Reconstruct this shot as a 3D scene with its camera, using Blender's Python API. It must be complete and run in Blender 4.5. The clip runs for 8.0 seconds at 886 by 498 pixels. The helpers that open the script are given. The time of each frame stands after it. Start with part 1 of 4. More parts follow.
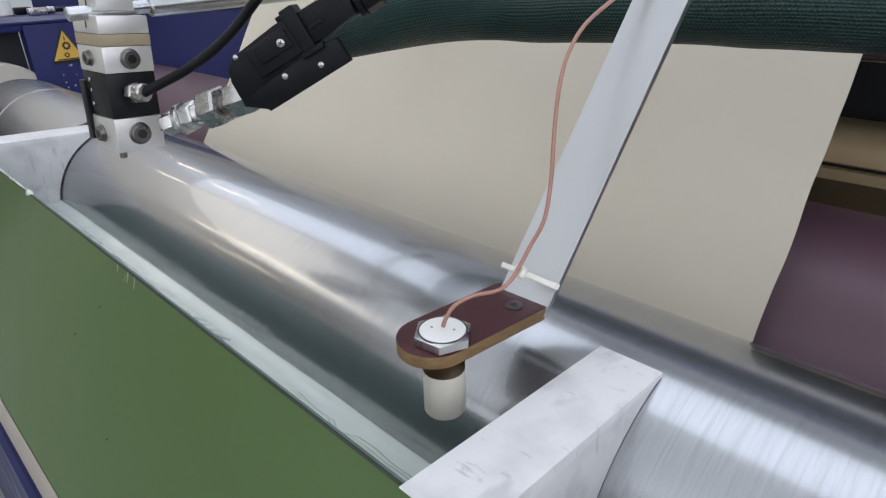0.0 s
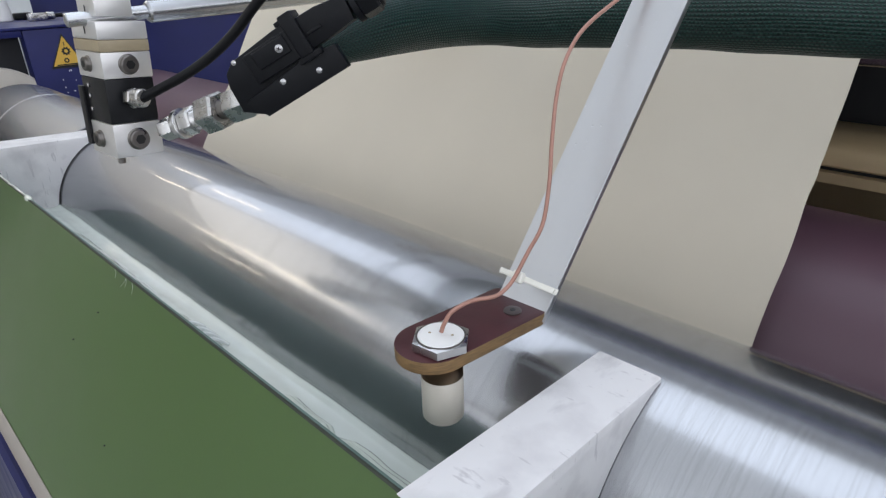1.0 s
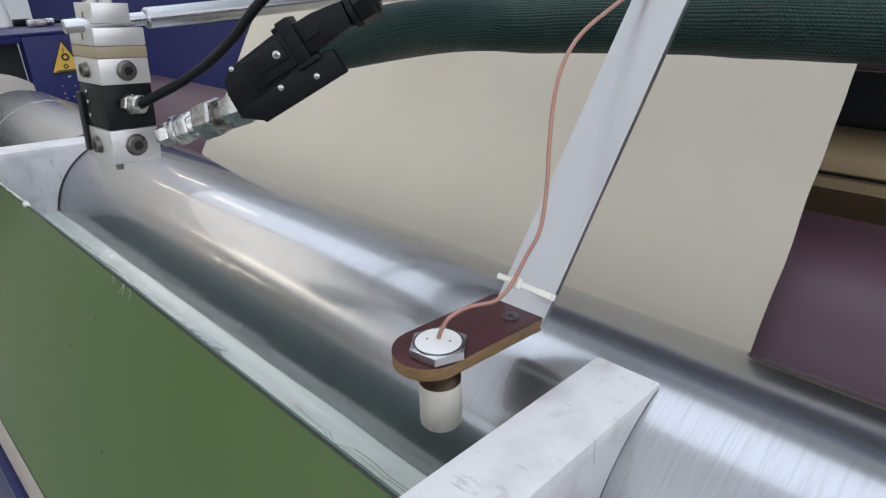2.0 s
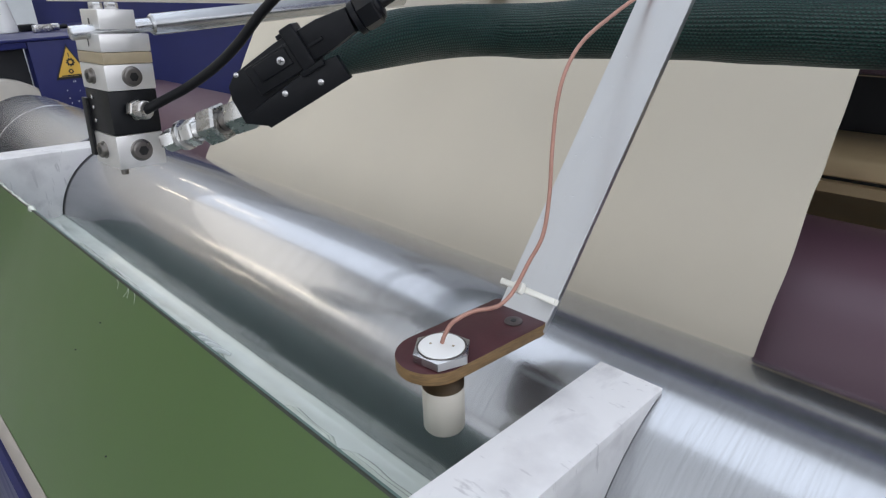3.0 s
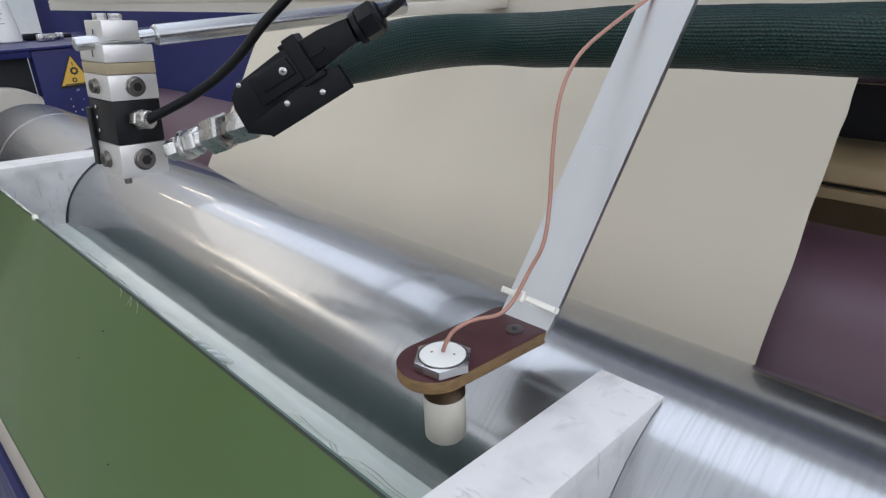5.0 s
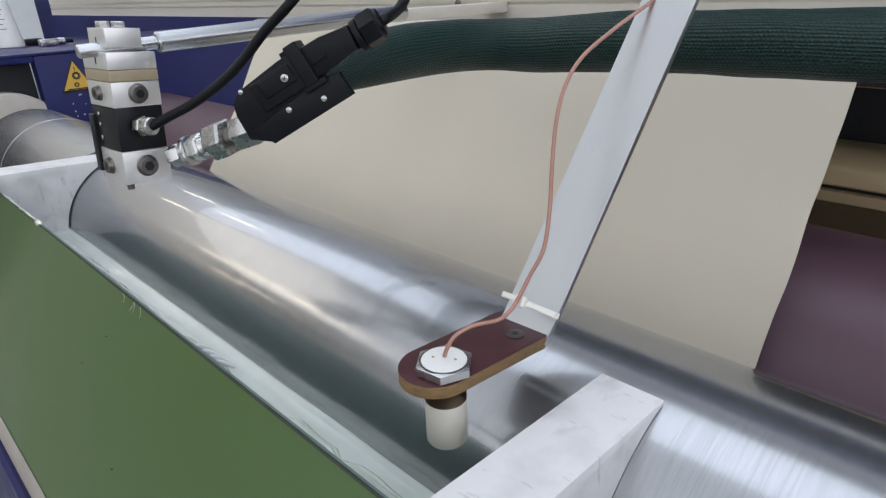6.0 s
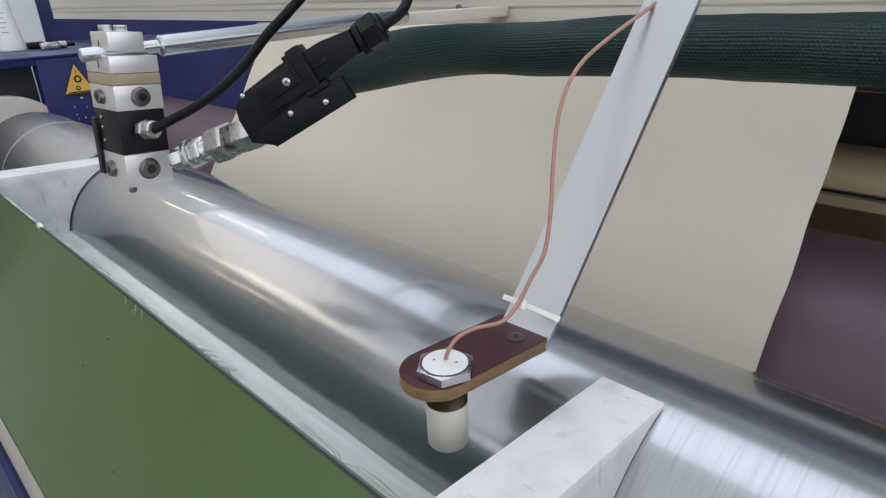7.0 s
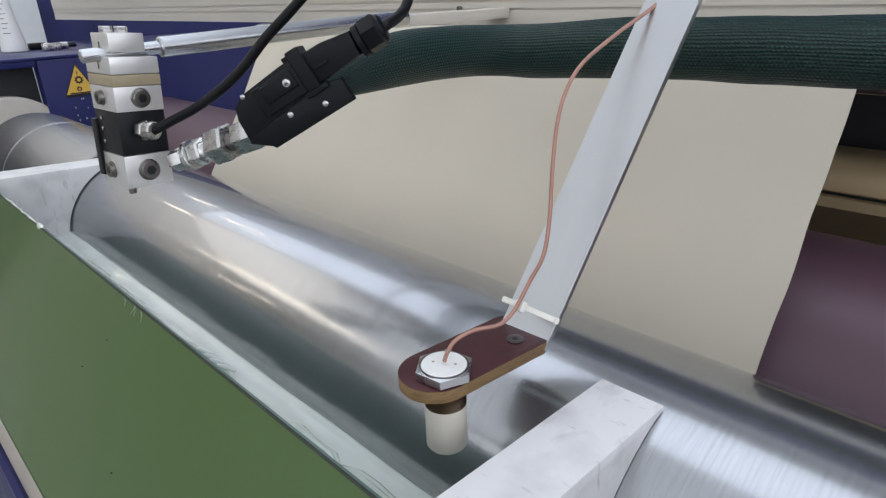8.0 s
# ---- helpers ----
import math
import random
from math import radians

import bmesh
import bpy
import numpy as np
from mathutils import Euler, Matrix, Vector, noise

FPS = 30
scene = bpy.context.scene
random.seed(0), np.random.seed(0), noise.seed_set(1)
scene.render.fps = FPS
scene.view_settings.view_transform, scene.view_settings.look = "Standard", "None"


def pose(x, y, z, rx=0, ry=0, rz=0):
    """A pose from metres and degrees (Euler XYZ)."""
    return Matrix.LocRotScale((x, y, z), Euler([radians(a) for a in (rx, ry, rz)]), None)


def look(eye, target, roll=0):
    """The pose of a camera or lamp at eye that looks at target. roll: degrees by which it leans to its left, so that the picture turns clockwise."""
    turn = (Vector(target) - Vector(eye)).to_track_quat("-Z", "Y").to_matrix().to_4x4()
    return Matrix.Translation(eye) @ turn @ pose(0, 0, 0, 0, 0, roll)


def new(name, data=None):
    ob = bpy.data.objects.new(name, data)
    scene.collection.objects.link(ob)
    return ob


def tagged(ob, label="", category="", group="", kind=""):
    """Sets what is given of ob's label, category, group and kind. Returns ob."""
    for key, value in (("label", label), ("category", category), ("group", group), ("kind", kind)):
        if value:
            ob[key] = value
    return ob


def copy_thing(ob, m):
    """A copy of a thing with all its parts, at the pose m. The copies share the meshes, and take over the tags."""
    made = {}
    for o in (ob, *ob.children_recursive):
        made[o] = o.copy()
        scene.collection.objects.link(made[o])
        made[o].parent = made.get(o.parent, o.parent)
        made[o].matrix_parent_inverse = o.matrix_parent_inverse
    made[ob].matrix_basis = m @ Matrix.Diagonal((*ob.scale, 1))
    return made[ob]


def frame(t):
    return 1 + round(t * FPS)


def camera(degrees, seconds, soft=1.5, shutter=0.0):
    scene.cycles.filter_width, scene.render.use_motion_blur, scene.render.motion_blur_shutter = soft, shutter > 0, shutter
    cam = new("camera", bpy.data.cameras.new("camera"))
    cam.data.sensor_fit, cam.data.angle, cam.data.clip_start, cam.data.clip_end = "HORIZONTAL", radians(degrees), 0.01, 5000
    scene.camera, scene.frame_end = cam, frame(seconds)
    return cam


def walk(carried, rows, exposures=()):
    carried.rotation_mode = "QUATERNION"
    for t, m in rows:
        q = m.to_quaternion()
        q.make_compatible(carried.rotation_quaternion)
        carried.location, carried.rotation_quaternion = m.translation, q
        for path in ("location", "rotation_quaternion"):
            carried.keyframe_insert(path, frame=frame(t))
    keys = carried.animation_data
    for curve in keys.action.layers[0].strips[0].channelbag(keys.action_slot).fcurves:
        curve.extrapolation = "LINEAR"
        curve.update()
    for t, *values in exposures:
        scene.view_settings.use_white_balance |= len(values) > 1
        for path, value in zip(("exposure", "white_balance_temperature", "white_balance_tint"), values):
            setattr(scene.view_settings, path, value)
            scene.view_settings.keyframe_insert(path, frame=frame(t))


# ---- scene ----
cam = camera(71.0, 8.0, soft=1.25)
PATH = [
    (0, (-0.0054, 0.0, 1.393), (-1.2924, 1.2765, 0.5479), -1.68),
    (0.5, (-0.0047, 0.0002, 1.3923), (-1.2932, 1.2806, 0.5554), -1.51),
    (1, (-0.0052, 0.0012, 1.3933), (-1.2953, 1.2828, 0.5607), -1.74),
    (1.5, (-0.005, 0.003, 1.3936), (-1.295, 1.289, 0.5678), -1.87),
    (3, (-0.0041, 0.0016, 1.3951), (-1.3069, 1.2865, 0.5878), -1.91),
    (3.5, (-0.0037, 0.0024, 1.3972), (-1.3092, 1.286, 0.5922), -2.09),
    (4, (-0.0039, 0.0024, 1.3965), (-1.3107, 1.2877, 0.5964), -2.00),
    (4.5, (-0.0034, 0.0016, 1.3964), (-1.3141, 1.2876, 0.6036), -2.02),
    (6, (-0.0011, 0.0002, 1.4004), (-1.3188, 1.2857, 0.6187), -2.35),
    (6.5, (-0.0007, -0.0013, 1.4007), (-1.324, 1.2819, 0.6247), -2.44),
    (7, (-0.0006, -0.0013, 1.4008), (-1.3213, 1.2873, 0.6291), -2.28),
    (7.5, (-0.0005, 0.0005, 1.4006), (-1.3246, 1.2874, 0.6322), -2.34),
    (8, (-0.0002, -0.0002, 1.4009), (-1.3238, 1.2878, 0.6333), -2.18),
]
walk(cam, [(t, look(eye, target, roll)) for t, eye, target, roll in PATH])

# ---------------------------------------------------------------- world and light
world = bpy.data.worlds.new("hall_light")
scene.world = world
world.use_nodes = True
world.node_tree.nodes["Background"].inputs["Color"].default_value = (0.75, 0.82, 0.9, 1)
world.node_tree.nodes["Background"].inputs["Strength"].default_value = 0.05
scene.view_settings.exposure = 0.0


# ---------------------------------------------------------------- materials
def mat(name, base, rough=0.5, metal=0.0, vary=0.12, scale=30.0, bump=0.0, bump_scale=200.0, stretch=(1, 1, 1), spec=0.5, coat=0.0, rough_vary=0.1, glow=0.0, transmission=0.0, large=3.0):
    m = bpy.data.materials.new(name)
    m.use_nodes = True
    nt = m.node_tree
    n, l = nt.nodes, nt.links
    b = n["Principled BSDF"]
    b.inputs["Metallic"].default_value = metal
    b.inputs["Specular IOR Level"].default_value = spec
    b.inputs["Coat Weight"].default_value = coat
    b.inputs["Coat Roughness"].default_value = 0.12
    b.inputs["Transmission Weight"].default_value = transmission
    tc = n.new("ShaderNodeTexCoord")
    mp = n.new("ShaderNodeMapping")
    mp.inputs["Scale"].default_value = stretch
    l.new(tc.outputs["Object"], mp.inputs["Vector"])
    fine = n.new("ShaderNodeTexNoise")
    fine.inputs["Scale"].default_value = scale
    fine.inputs["Detail"].default_value = 6
    broad = n.new("ShaderNodeTexNoise")
    broad.inputs["Scale"].default_value = large
    broad.inputs["Detail"].default_value = 3
    l.new(mp.outputs["Vector"], fine.inputs["Vector"])
    l.new(tc.outputs["Object"], broad.inputs["Vector"])
    mix = n.new("ShaderNodeMath")
    mix.operation = "MULTIPLY_ADD"
    mix.inputs[1].default_value = 0.6
    l.new(fine.outputs["Fac"], mix.inputs[0])
    half = n.new("ShaderNodeMath")
    half.operation = "MULTIPLY"
    half.inputs[1].default_value = 0.4
    l.new(broad.outputs["Fac"], half.inputs[0])
    l.new(half.outputs[0], mix.inputs[2])
    ramp = n.new("ShaderNodeValToRGB")
    ramp.color_ramp.elements[0].position, ramp.color_ramp.elements[1].position = 0.3, 0.7
    ramp.color_ramp.elements[0].color = (*[c * (1 - vary) for c in base], 1)
    ramp.color_ramp.elements[1].color = (*[min(1, c * (1 + vary)) for c in base], 1)
    l.new(mix.outputs[0], ramp.inputs["Fac"])
    l.new(ramp.outputs["Color"], b.inputs["Base Color"])
    rr = n.new("ShaderNodeMapRange")
    rr.inputs["To Min"].default_value = max(0.02, rough - rough_vary)
    rr.inputs["To Max"].default_value = min(1, rough + rough_vary)
    rr.inputs["From Min"].default_value, rr.inputs["From Max"].default_value = 0.3, 0.7
    l.new(mix.outputs[0], rr.inputs["Value"])
    l.new(rr.outputs["Result"], b.inputs["Roughness"])
    if bump:
        bt = n.new("ShaderNodeTexNoise")
        bt.inputs["Scale"].default_value = bump_scale
        bt.inputs["Detail"].default_value = 4
        l.new(mp.outputs["Vector"], bt.inputs["Vector"])
        bn = n.new("ShaderNodeBump")
        bn.inputs["Strength"].default_value = bump
        bn.inputs["Distance"].default_value = 0.001
        l.new(bt.outputs["Fac"], bn.inputs["Height"])
        l.new(bn.outputs["Normal"], b.inputs["Normal"])
    if glow:
        b.inputs["Emission Color"].default_value = (0.90, 0.94, 1.05, 1)
        b.inputs["Emission Strength"].default_value = glow
    return m


M_ROLL = mat("polished_roller_steel", (0.44, 0.448, 0.46), 0.25, 0.9, vary=0.05, scale=460, stretch=(1, 0.012, 0.012), rough_vary=0.02)
M_SATIN = mat("satin_sleeve_steel", (0.46, 0.47, 0.49), 0.25, 0.92, vary=0.03, scale=60, stretch=(1, 0.1, 0.1), rough_vary=0.01)
M_STEEL = mat("zinc_plated_steel", (0.52, 0.515, 0.51), 0.27, 1.0, vary=0.1, scale=80, bump=0.05)
M_FIT = mat("dull_zinc_fitting", (0.62, 0.61, 0.59), 0.29, 0.95, vary=0.14, scale=110, bump=0.08)
M_GLAND = mat("worn_nickel_gland", (0.52, 0.50, 0.47), 0.28, 1.0, vary=0.2, scale=120)
M_SCREW = mat("browned_screw_steel", (0.085, 0.066, 0.062), 0.42, 0.4, vary=0.2, scale=140)
M_ROD = mat("bright_rod_steel", (0.54, 0.55, 0.56), 0.28, 1.0, vary=0.10, scale=90, stretch=(1, 1, 0.02))
M_ALU = mat("milled_aluminium", (0.80, 0.785, 0.76), 0.38, 0.7, vary=0.05, scale=60, bump=0.10, bump_scale=300)
M_BAR = mat("scuffed_aluminium_bar", (0.60, 0.605, 0.61), 0.30, 0.95, vary=0.13, scale=9, bump=0.12, bump_scale=110, rough_vary=0.05, stretch=(1, 0.25, 0.25))
M_DARKSTEEL = mat("dark_plug_and_gap_steel", (0.20, 0.185, 0.17), 0.33, 1.0, vary=0.2, scale=100)
# black of the raised discs and bars that paint the shade in sockets and slots
M_PLUGIN = mat("hole_shade_black", (0.03, 0.03, 0.03), 0.4, 0.6)
M_BRASS = mat("tan_spacer_plastic", (0.38, 0.31, 0.20), 0.45, 0.0, vary=0.15, scale=60)
M_BLACK = mat("black_plastic", (0.0045, 0.005, 0.0065), 0.36, 0, vary=0.25, scale=90, bump=0.15, bump_scale=900, spec=0.2)
M_SOLENOID = mat("black_solenoid_body", (0.009, 0.0095, 0.011), 0.38, 0, spec=0.3, vary=0.3, scale=60, bump=0.1, bump_scale=700)
M_CABLE = mat("black_rubber_cable", (0.006, 0.006, 0.007), 0.5, 0, spec=0.2, vary=0.2, scale=80)
M_DAM = mat("white_worn_plastic", (0.80, 0.785, 0.78), 0.42, 0, vary=0.06, scale=14, bump=0.2, bump_scale=60, large=9)
M_PASTE = mat("wet_white_paste", (0.66, 0.71, 0.65), 0.16, 0, vary=0.06, scale=20, bump=0.25, bump_scale=45, coat=0.5, rough_vary=0.06)
# paler than the paste: ridges and strands hold their highlights in the colour
M_RIDGE = mat("pale_paste_highlight", (0.80, 0.83, 0.80), 0.15, 0, vary=0.04, coat=0.5)
M_FILM = mat("dried_clear_film", (0.60, 0.65, 0.57), 0.15, 0, vary=0.16, scale=40, bump=0.5, bump_scale=110, coat=0.6, rough_vary=0.08)
M_BOARD = mat("green_painted_sheet", (0.070, 0.126, 0.034), 0.40, 0, vary=0.07, scale=9, bump=0.04, bump_scale=300, coat=0.2, rough_vary=0.05)
M_LIP = mat("cream_edge_strip", (0.37, 0.33, 0.285), 0.5, 0, vary=0.15, scale=30)
M_EDGE = mat("stained_board_edge", (0.030, 0.036, 0.026), 0.6, 0, vary=0.6, scale=60, bump=0.5, bump_scale=150)
M_PLATE = mat("maroon_laminate_face", (0.064, 0.020, 0.023), 0.42, 0, spec=0.3, vary=0.25, scale=60, bump=0.08, bump_scale=300)
M_PLATE_EDGE = mat("tan_laminate_edge", (0.19, 0.115, 0.048), 0.6, 0, vary=0.55, scale=120, bump=0.4, bump_scale=300, stretch=(1, 1, 8))
M_CAP = mat("white_sensor_plastic", (0.84, 0.83, 0.80), 0.4, 0, vary=0.03, scale=50)
M_BARREL = mat("ivory_sensor_plastic", (0.64, 0.60, 0.52), 0.4, 0, vary=0.05, scale=50)
M_THREAD = mat("brass_thread", (0.27, 0.21, 0.15), 0.35, 1.0, vary=0.15, scale=100)
M_WIRE = mat("copper_coloured_wire", (0.39, 0.20, 0.15), 0.35, 0.15, vary=0.12, scale=90)
M_TIE = mat("natural_nylon", (0.82, 0.80, 0.72), 0.35, 0, vary=0.05)
M_FABRIC = mat("cream_coated_fabric", (0.60, 0.545, 0.442), 0.6, 0, vary=0.035, scale=6, bump=0.12, bump_scale=1500, spec=0.3, large=4, rough_vary=0.06)
M_PURPLE = mat("mauve_roll_cover", (0.108, 0.054, 0.074), 0.46, 0, spec=0.45, coat=0.25, vary=0.08, scale=5, rough_vary=0.06)
M_PURPLE.node_tree.nodes["Principled BSDF"].inputs["Coat Roughness"].default_value = 0.45
M_BLUE = mat("navy_machine_paint", (0.016, 0.020, 0.105), 0.38, 0, spec=0.25, vary=0.12, scale=12, bump=0.05, bump_scale=250)
M_RAIL = mat("cream_anodised_rail", (0.62, 0.58, 0.51), 0.45, 0.15, vary=0.05, scale=40, stretch=(0.1, 1, 1))
M_GOLD = mat("satin_champagne_metal", (0.66, 0.51, 0.30), 0.35, 0.15, vary=0.08, scale=30, stretch=(0.2, 1, 1))
# near-black colour carries the shade of the machine's inside
M_VOID = mat("interior_shade_black", (0.012, 0.013, 0.016), 0.6, 0)
M_WHITE = mat("white_panel_paint", (0.72, 0.74, 0.74), 0.5, 0, vary=0.04)
M_YELLOW = mat("yellow_sign_vinyl", (0.75, 0.47, 0.08), 0.4, 0, vary=0.05)
M_INK = mat("black_ink_and_slot_shade", (0.012, 0.012, 0.012), 0.5, 0)
M_CONCRETE = mat("hall_concrete_floor", (0.34, 0.34, 0.33), 0.6, 0, vary=0.2, scale=5, bump=0.2, bump_scale=40)
M_WALL = mat("hall_wall_paint", (0.58, 0.57, 0.54), 0.7, 0, vary=0.05, scale=3)
M_CEIL = mat("hall_ceiling_paint", (0.7, 0.7, 0.69), 0.8, 0, vary=0.05, scale=3)
M_INNER = mat("stained_inner_sheet", (0.13, 0.195, 0.17), 0.4, 0, vary=0.25, scale=25)
M_DUST = mat("dried_splash", (0.6, 0.62, 0.66), 0.5, 0)


def glowing(name, colour, strength):
    m = mat(name, (0.85, 0.85, 0.84), 0.5, 0, glow=strength)
    m.node_tree.nodes["Principled BSDF"].inputs["Emission Color"].default_value = (*colour, 1)
    return m


M_SKYLIGHT = glowing("clear_rooflight", (0.86, 0.95, 1.12), 1.5)
# added emission: a plain ceiling lit by bounce alone stays too dim
M_CEIL_WARM = glowing("warm_ceiling_glow", (1.0, 0.95, 0.89), 1.35)
# stands in for the grey ceiling overhead, brightness set by emission
M_CEIL_DULL = glowing("dull_ceiling_glow", (0.88, 0.96, 1.10), 0.46)
# faint added glow that lifts the dark band mirrored in the roller
M_CEIL_DIM = glowing("dim_ceiling_glow", (0.80, 0.92, 1.15), 0.25)
# fill light for faces towards the operator, kept out of the roller's reflections
M_SOUTH_FILL = glowing("south_fill_glow", (0.92, 0.97, 1.08), 0.80)
M_EAST_FILL = glowing("east_fill_glow", (0.95, 0.97, 1.06), 1.25)
M_TUBE = glowing("warm_lit_tube", (1.0, 0.86, 0.66), 12.0)


def roller_bump():
    """Fine turning lines round the roller, some in short dashes, and a dull bloom in the polish."""
    nt = M_ROLL.node_tree
    n, l = nt.nodes, nt.links
    b = n["Principled BSDF"]
    b.inputs["Anisotropic"].default_value = 0.5
    b.inputs["Coat Weight"].default_value = 1.0
    b.inputs["Coat Roughness"].default_value = 0.05
    b.inputs["Specular Tint"].default_value = (0.60, 0.60, 0.64, 1)
    b.inputs["Anisotropic Rotation"].default_value = 0.25
    tg = n.new("ShaderNodeTangent")
    tg.direction_type, tg.axis = "RADIAL", "X"
    l.new(tg.outputs["Tangent"], b.inputs["Tangent"])
    tc = n.new("ShaderNodeTexCoord")
    colour = b.inputs["Base Color"].links[0].from_socket
    for scale, stretch, lo, hi, dark in ((620, (1, 0.035, 0.035), 0.48, 0.66, 0.90), (120, (1, 0.006, 0.006), 0.60, 0.72, 0.95), (7, (0.6, 1, 1), 0.45, 0.75, 0.93)):
        mp = n.new("ShaderNodeMapping")
        mp.inputs["Scale"].default_value = stretch
        l.new(tc.outputs["Object"], mp.inputs["Vector"])
        t = n.new("ShaderNodeTexNoise")
        t.inputs["Scale"].default_value = scale
        t.inputs["Detail"].default_value = 3
        l.new(mp.outputs["Vector"], t.inputs["Vector"])
        r = n.new("ShaderNodeMapRange")
        r.inputs["From Min"].default_value, r.inputs["From Max"].default_value = lo, hi
        r.inputs["To Min"].default_value, r.inputs["To Max"].default_value = 1.0, dark
        l.new(t.outputs["Fac"], r.inputs["Value"])
        mx = n.new("ShaderNodeMix")
        mx.data_type, mx.blend_type = "RGBA", "MULTIPLY"
        mx.inputs["Factor"].default_value = 1.0
        l.new(colour, mx.inputs["A"])
        l.new(r.outputs["Result"], mx.inputs["B"])
        colour = mx.outputs["Result"]
    l.new(colour, b.inputs["Base Color"])


roller_bump()


def smudged_dam():
    """Grey smudges and scratches worn into the white plastic."""
    nt = M_DAM.node_tree
    n, l = nt.nodes, nt.links
    b = n["Principled BSDF"]
    clean = b.inputs["Base Color"].links[0].from_socket
    tc = n.new("ShaderNodeTexCoord")
    fac = None
    for scale, stretch, lo, hi, amount in ((17, (1, 1, 1), 0.50, 0.72, 0.50), (55, (1, 0.4, 0.4), 0.56, 0.70, 0.45), (140, (0.3, 1, 0.2), 0.63, 0.68, 0.5), (260, (1, 1, 1), 0.69, 0.72, 0.3)):
        mp = n.new("ShaderNodeMapping")
        mp.inputs["Scale"].default_value = stretch
        l.new(tc.outputs["Object"], mp.inputs["Vector"])
        t = n.new("ShaderNodeTexNoise")
        t.inputs["Scale"].default_value = scale
        t.inputs["Detail"].default_value = 7
        l.new(mp.outputs["Vector"], t.inputs["Vector"])
        r = n.new("ShaderNodeMapRange")
        r.inputs["From Min"].default_value, r.inputs["From Max"].default_value, r.inputs["To Max"].default_value = lo, hi, amount
        l.new(t.outputs["Fac"], r.inputs["Value"])
        if fac is None:
            fac = r.outputs["Result"]
        else:
            mx = n.new("ShaderNodeMath")
            mx.operation = "MAXIMUM"
            l.new(fac, mx.inputs[0])
            l.new(r.outputs["Result"], mx.inputs[1])
            fac = mx.outputs[0]
    mix = n.new("ShaderNodeMix")
    mix.data_type = "RGBA"
    l.new(fac, mix.inputs["Factor"])
    l.new(clean, mix.inputs["A"])
    mix.inputs["B"].default_value = (0.42, 0.40, 0.41, 1)
    l.new(mix.outputs["Result"], b.inputs["Base Color"])


smudged_dam()


def dented(m, scale, lo, hi, depth):
    """Small pits where a noise peaks, cut in by bump."""
    nt = m.node_tree
    n, l = nt.nodes, nt.links
    b = n["Principled BSDF"]
    tc = n.new("ShaderNodeTexCoord")
    t = n.new("ShaderNodeTexNoise")
    t.inputs["Scale"].default_value = scale
    t.inputs["Detail"].default_value = 2
    l.new(tc.outputs["Object"], t.inputs["Vector"])
    r = n.new("ShaderNodeMapRange")
    r.inputs["From Min"].default_value, r.inputs["From Max"].default_value = lo, hi
    r.inputs["To Min"].default_value, r.inputs["To Max"].default_value = 1.0, 0.0
    l.new(t.outputs["Fac"], r.inputs["Value"])
    bn = n.new("ShaderNodeBump")
    bn.inputs["Strength"].default_value = 0.9
    bn.inputs["Distance"].default_value = depth
    l.new(r.outputs["Result"], bn.inputs["Height"])
    old = b.inputs["Normal"].links[0].from_socket if b.inputs["Normal"].links else None
    if old:
        l.new(old, bn.inputs["Normal"])
    l.new(bn.outputs["Normal"], b.inputs["Normal"])


dented(M_BAR, 260.0, 0.71, 0.75, 0.0003)
dented(M_DAM, 60.0, 0.72, 0.78, 0.0002)


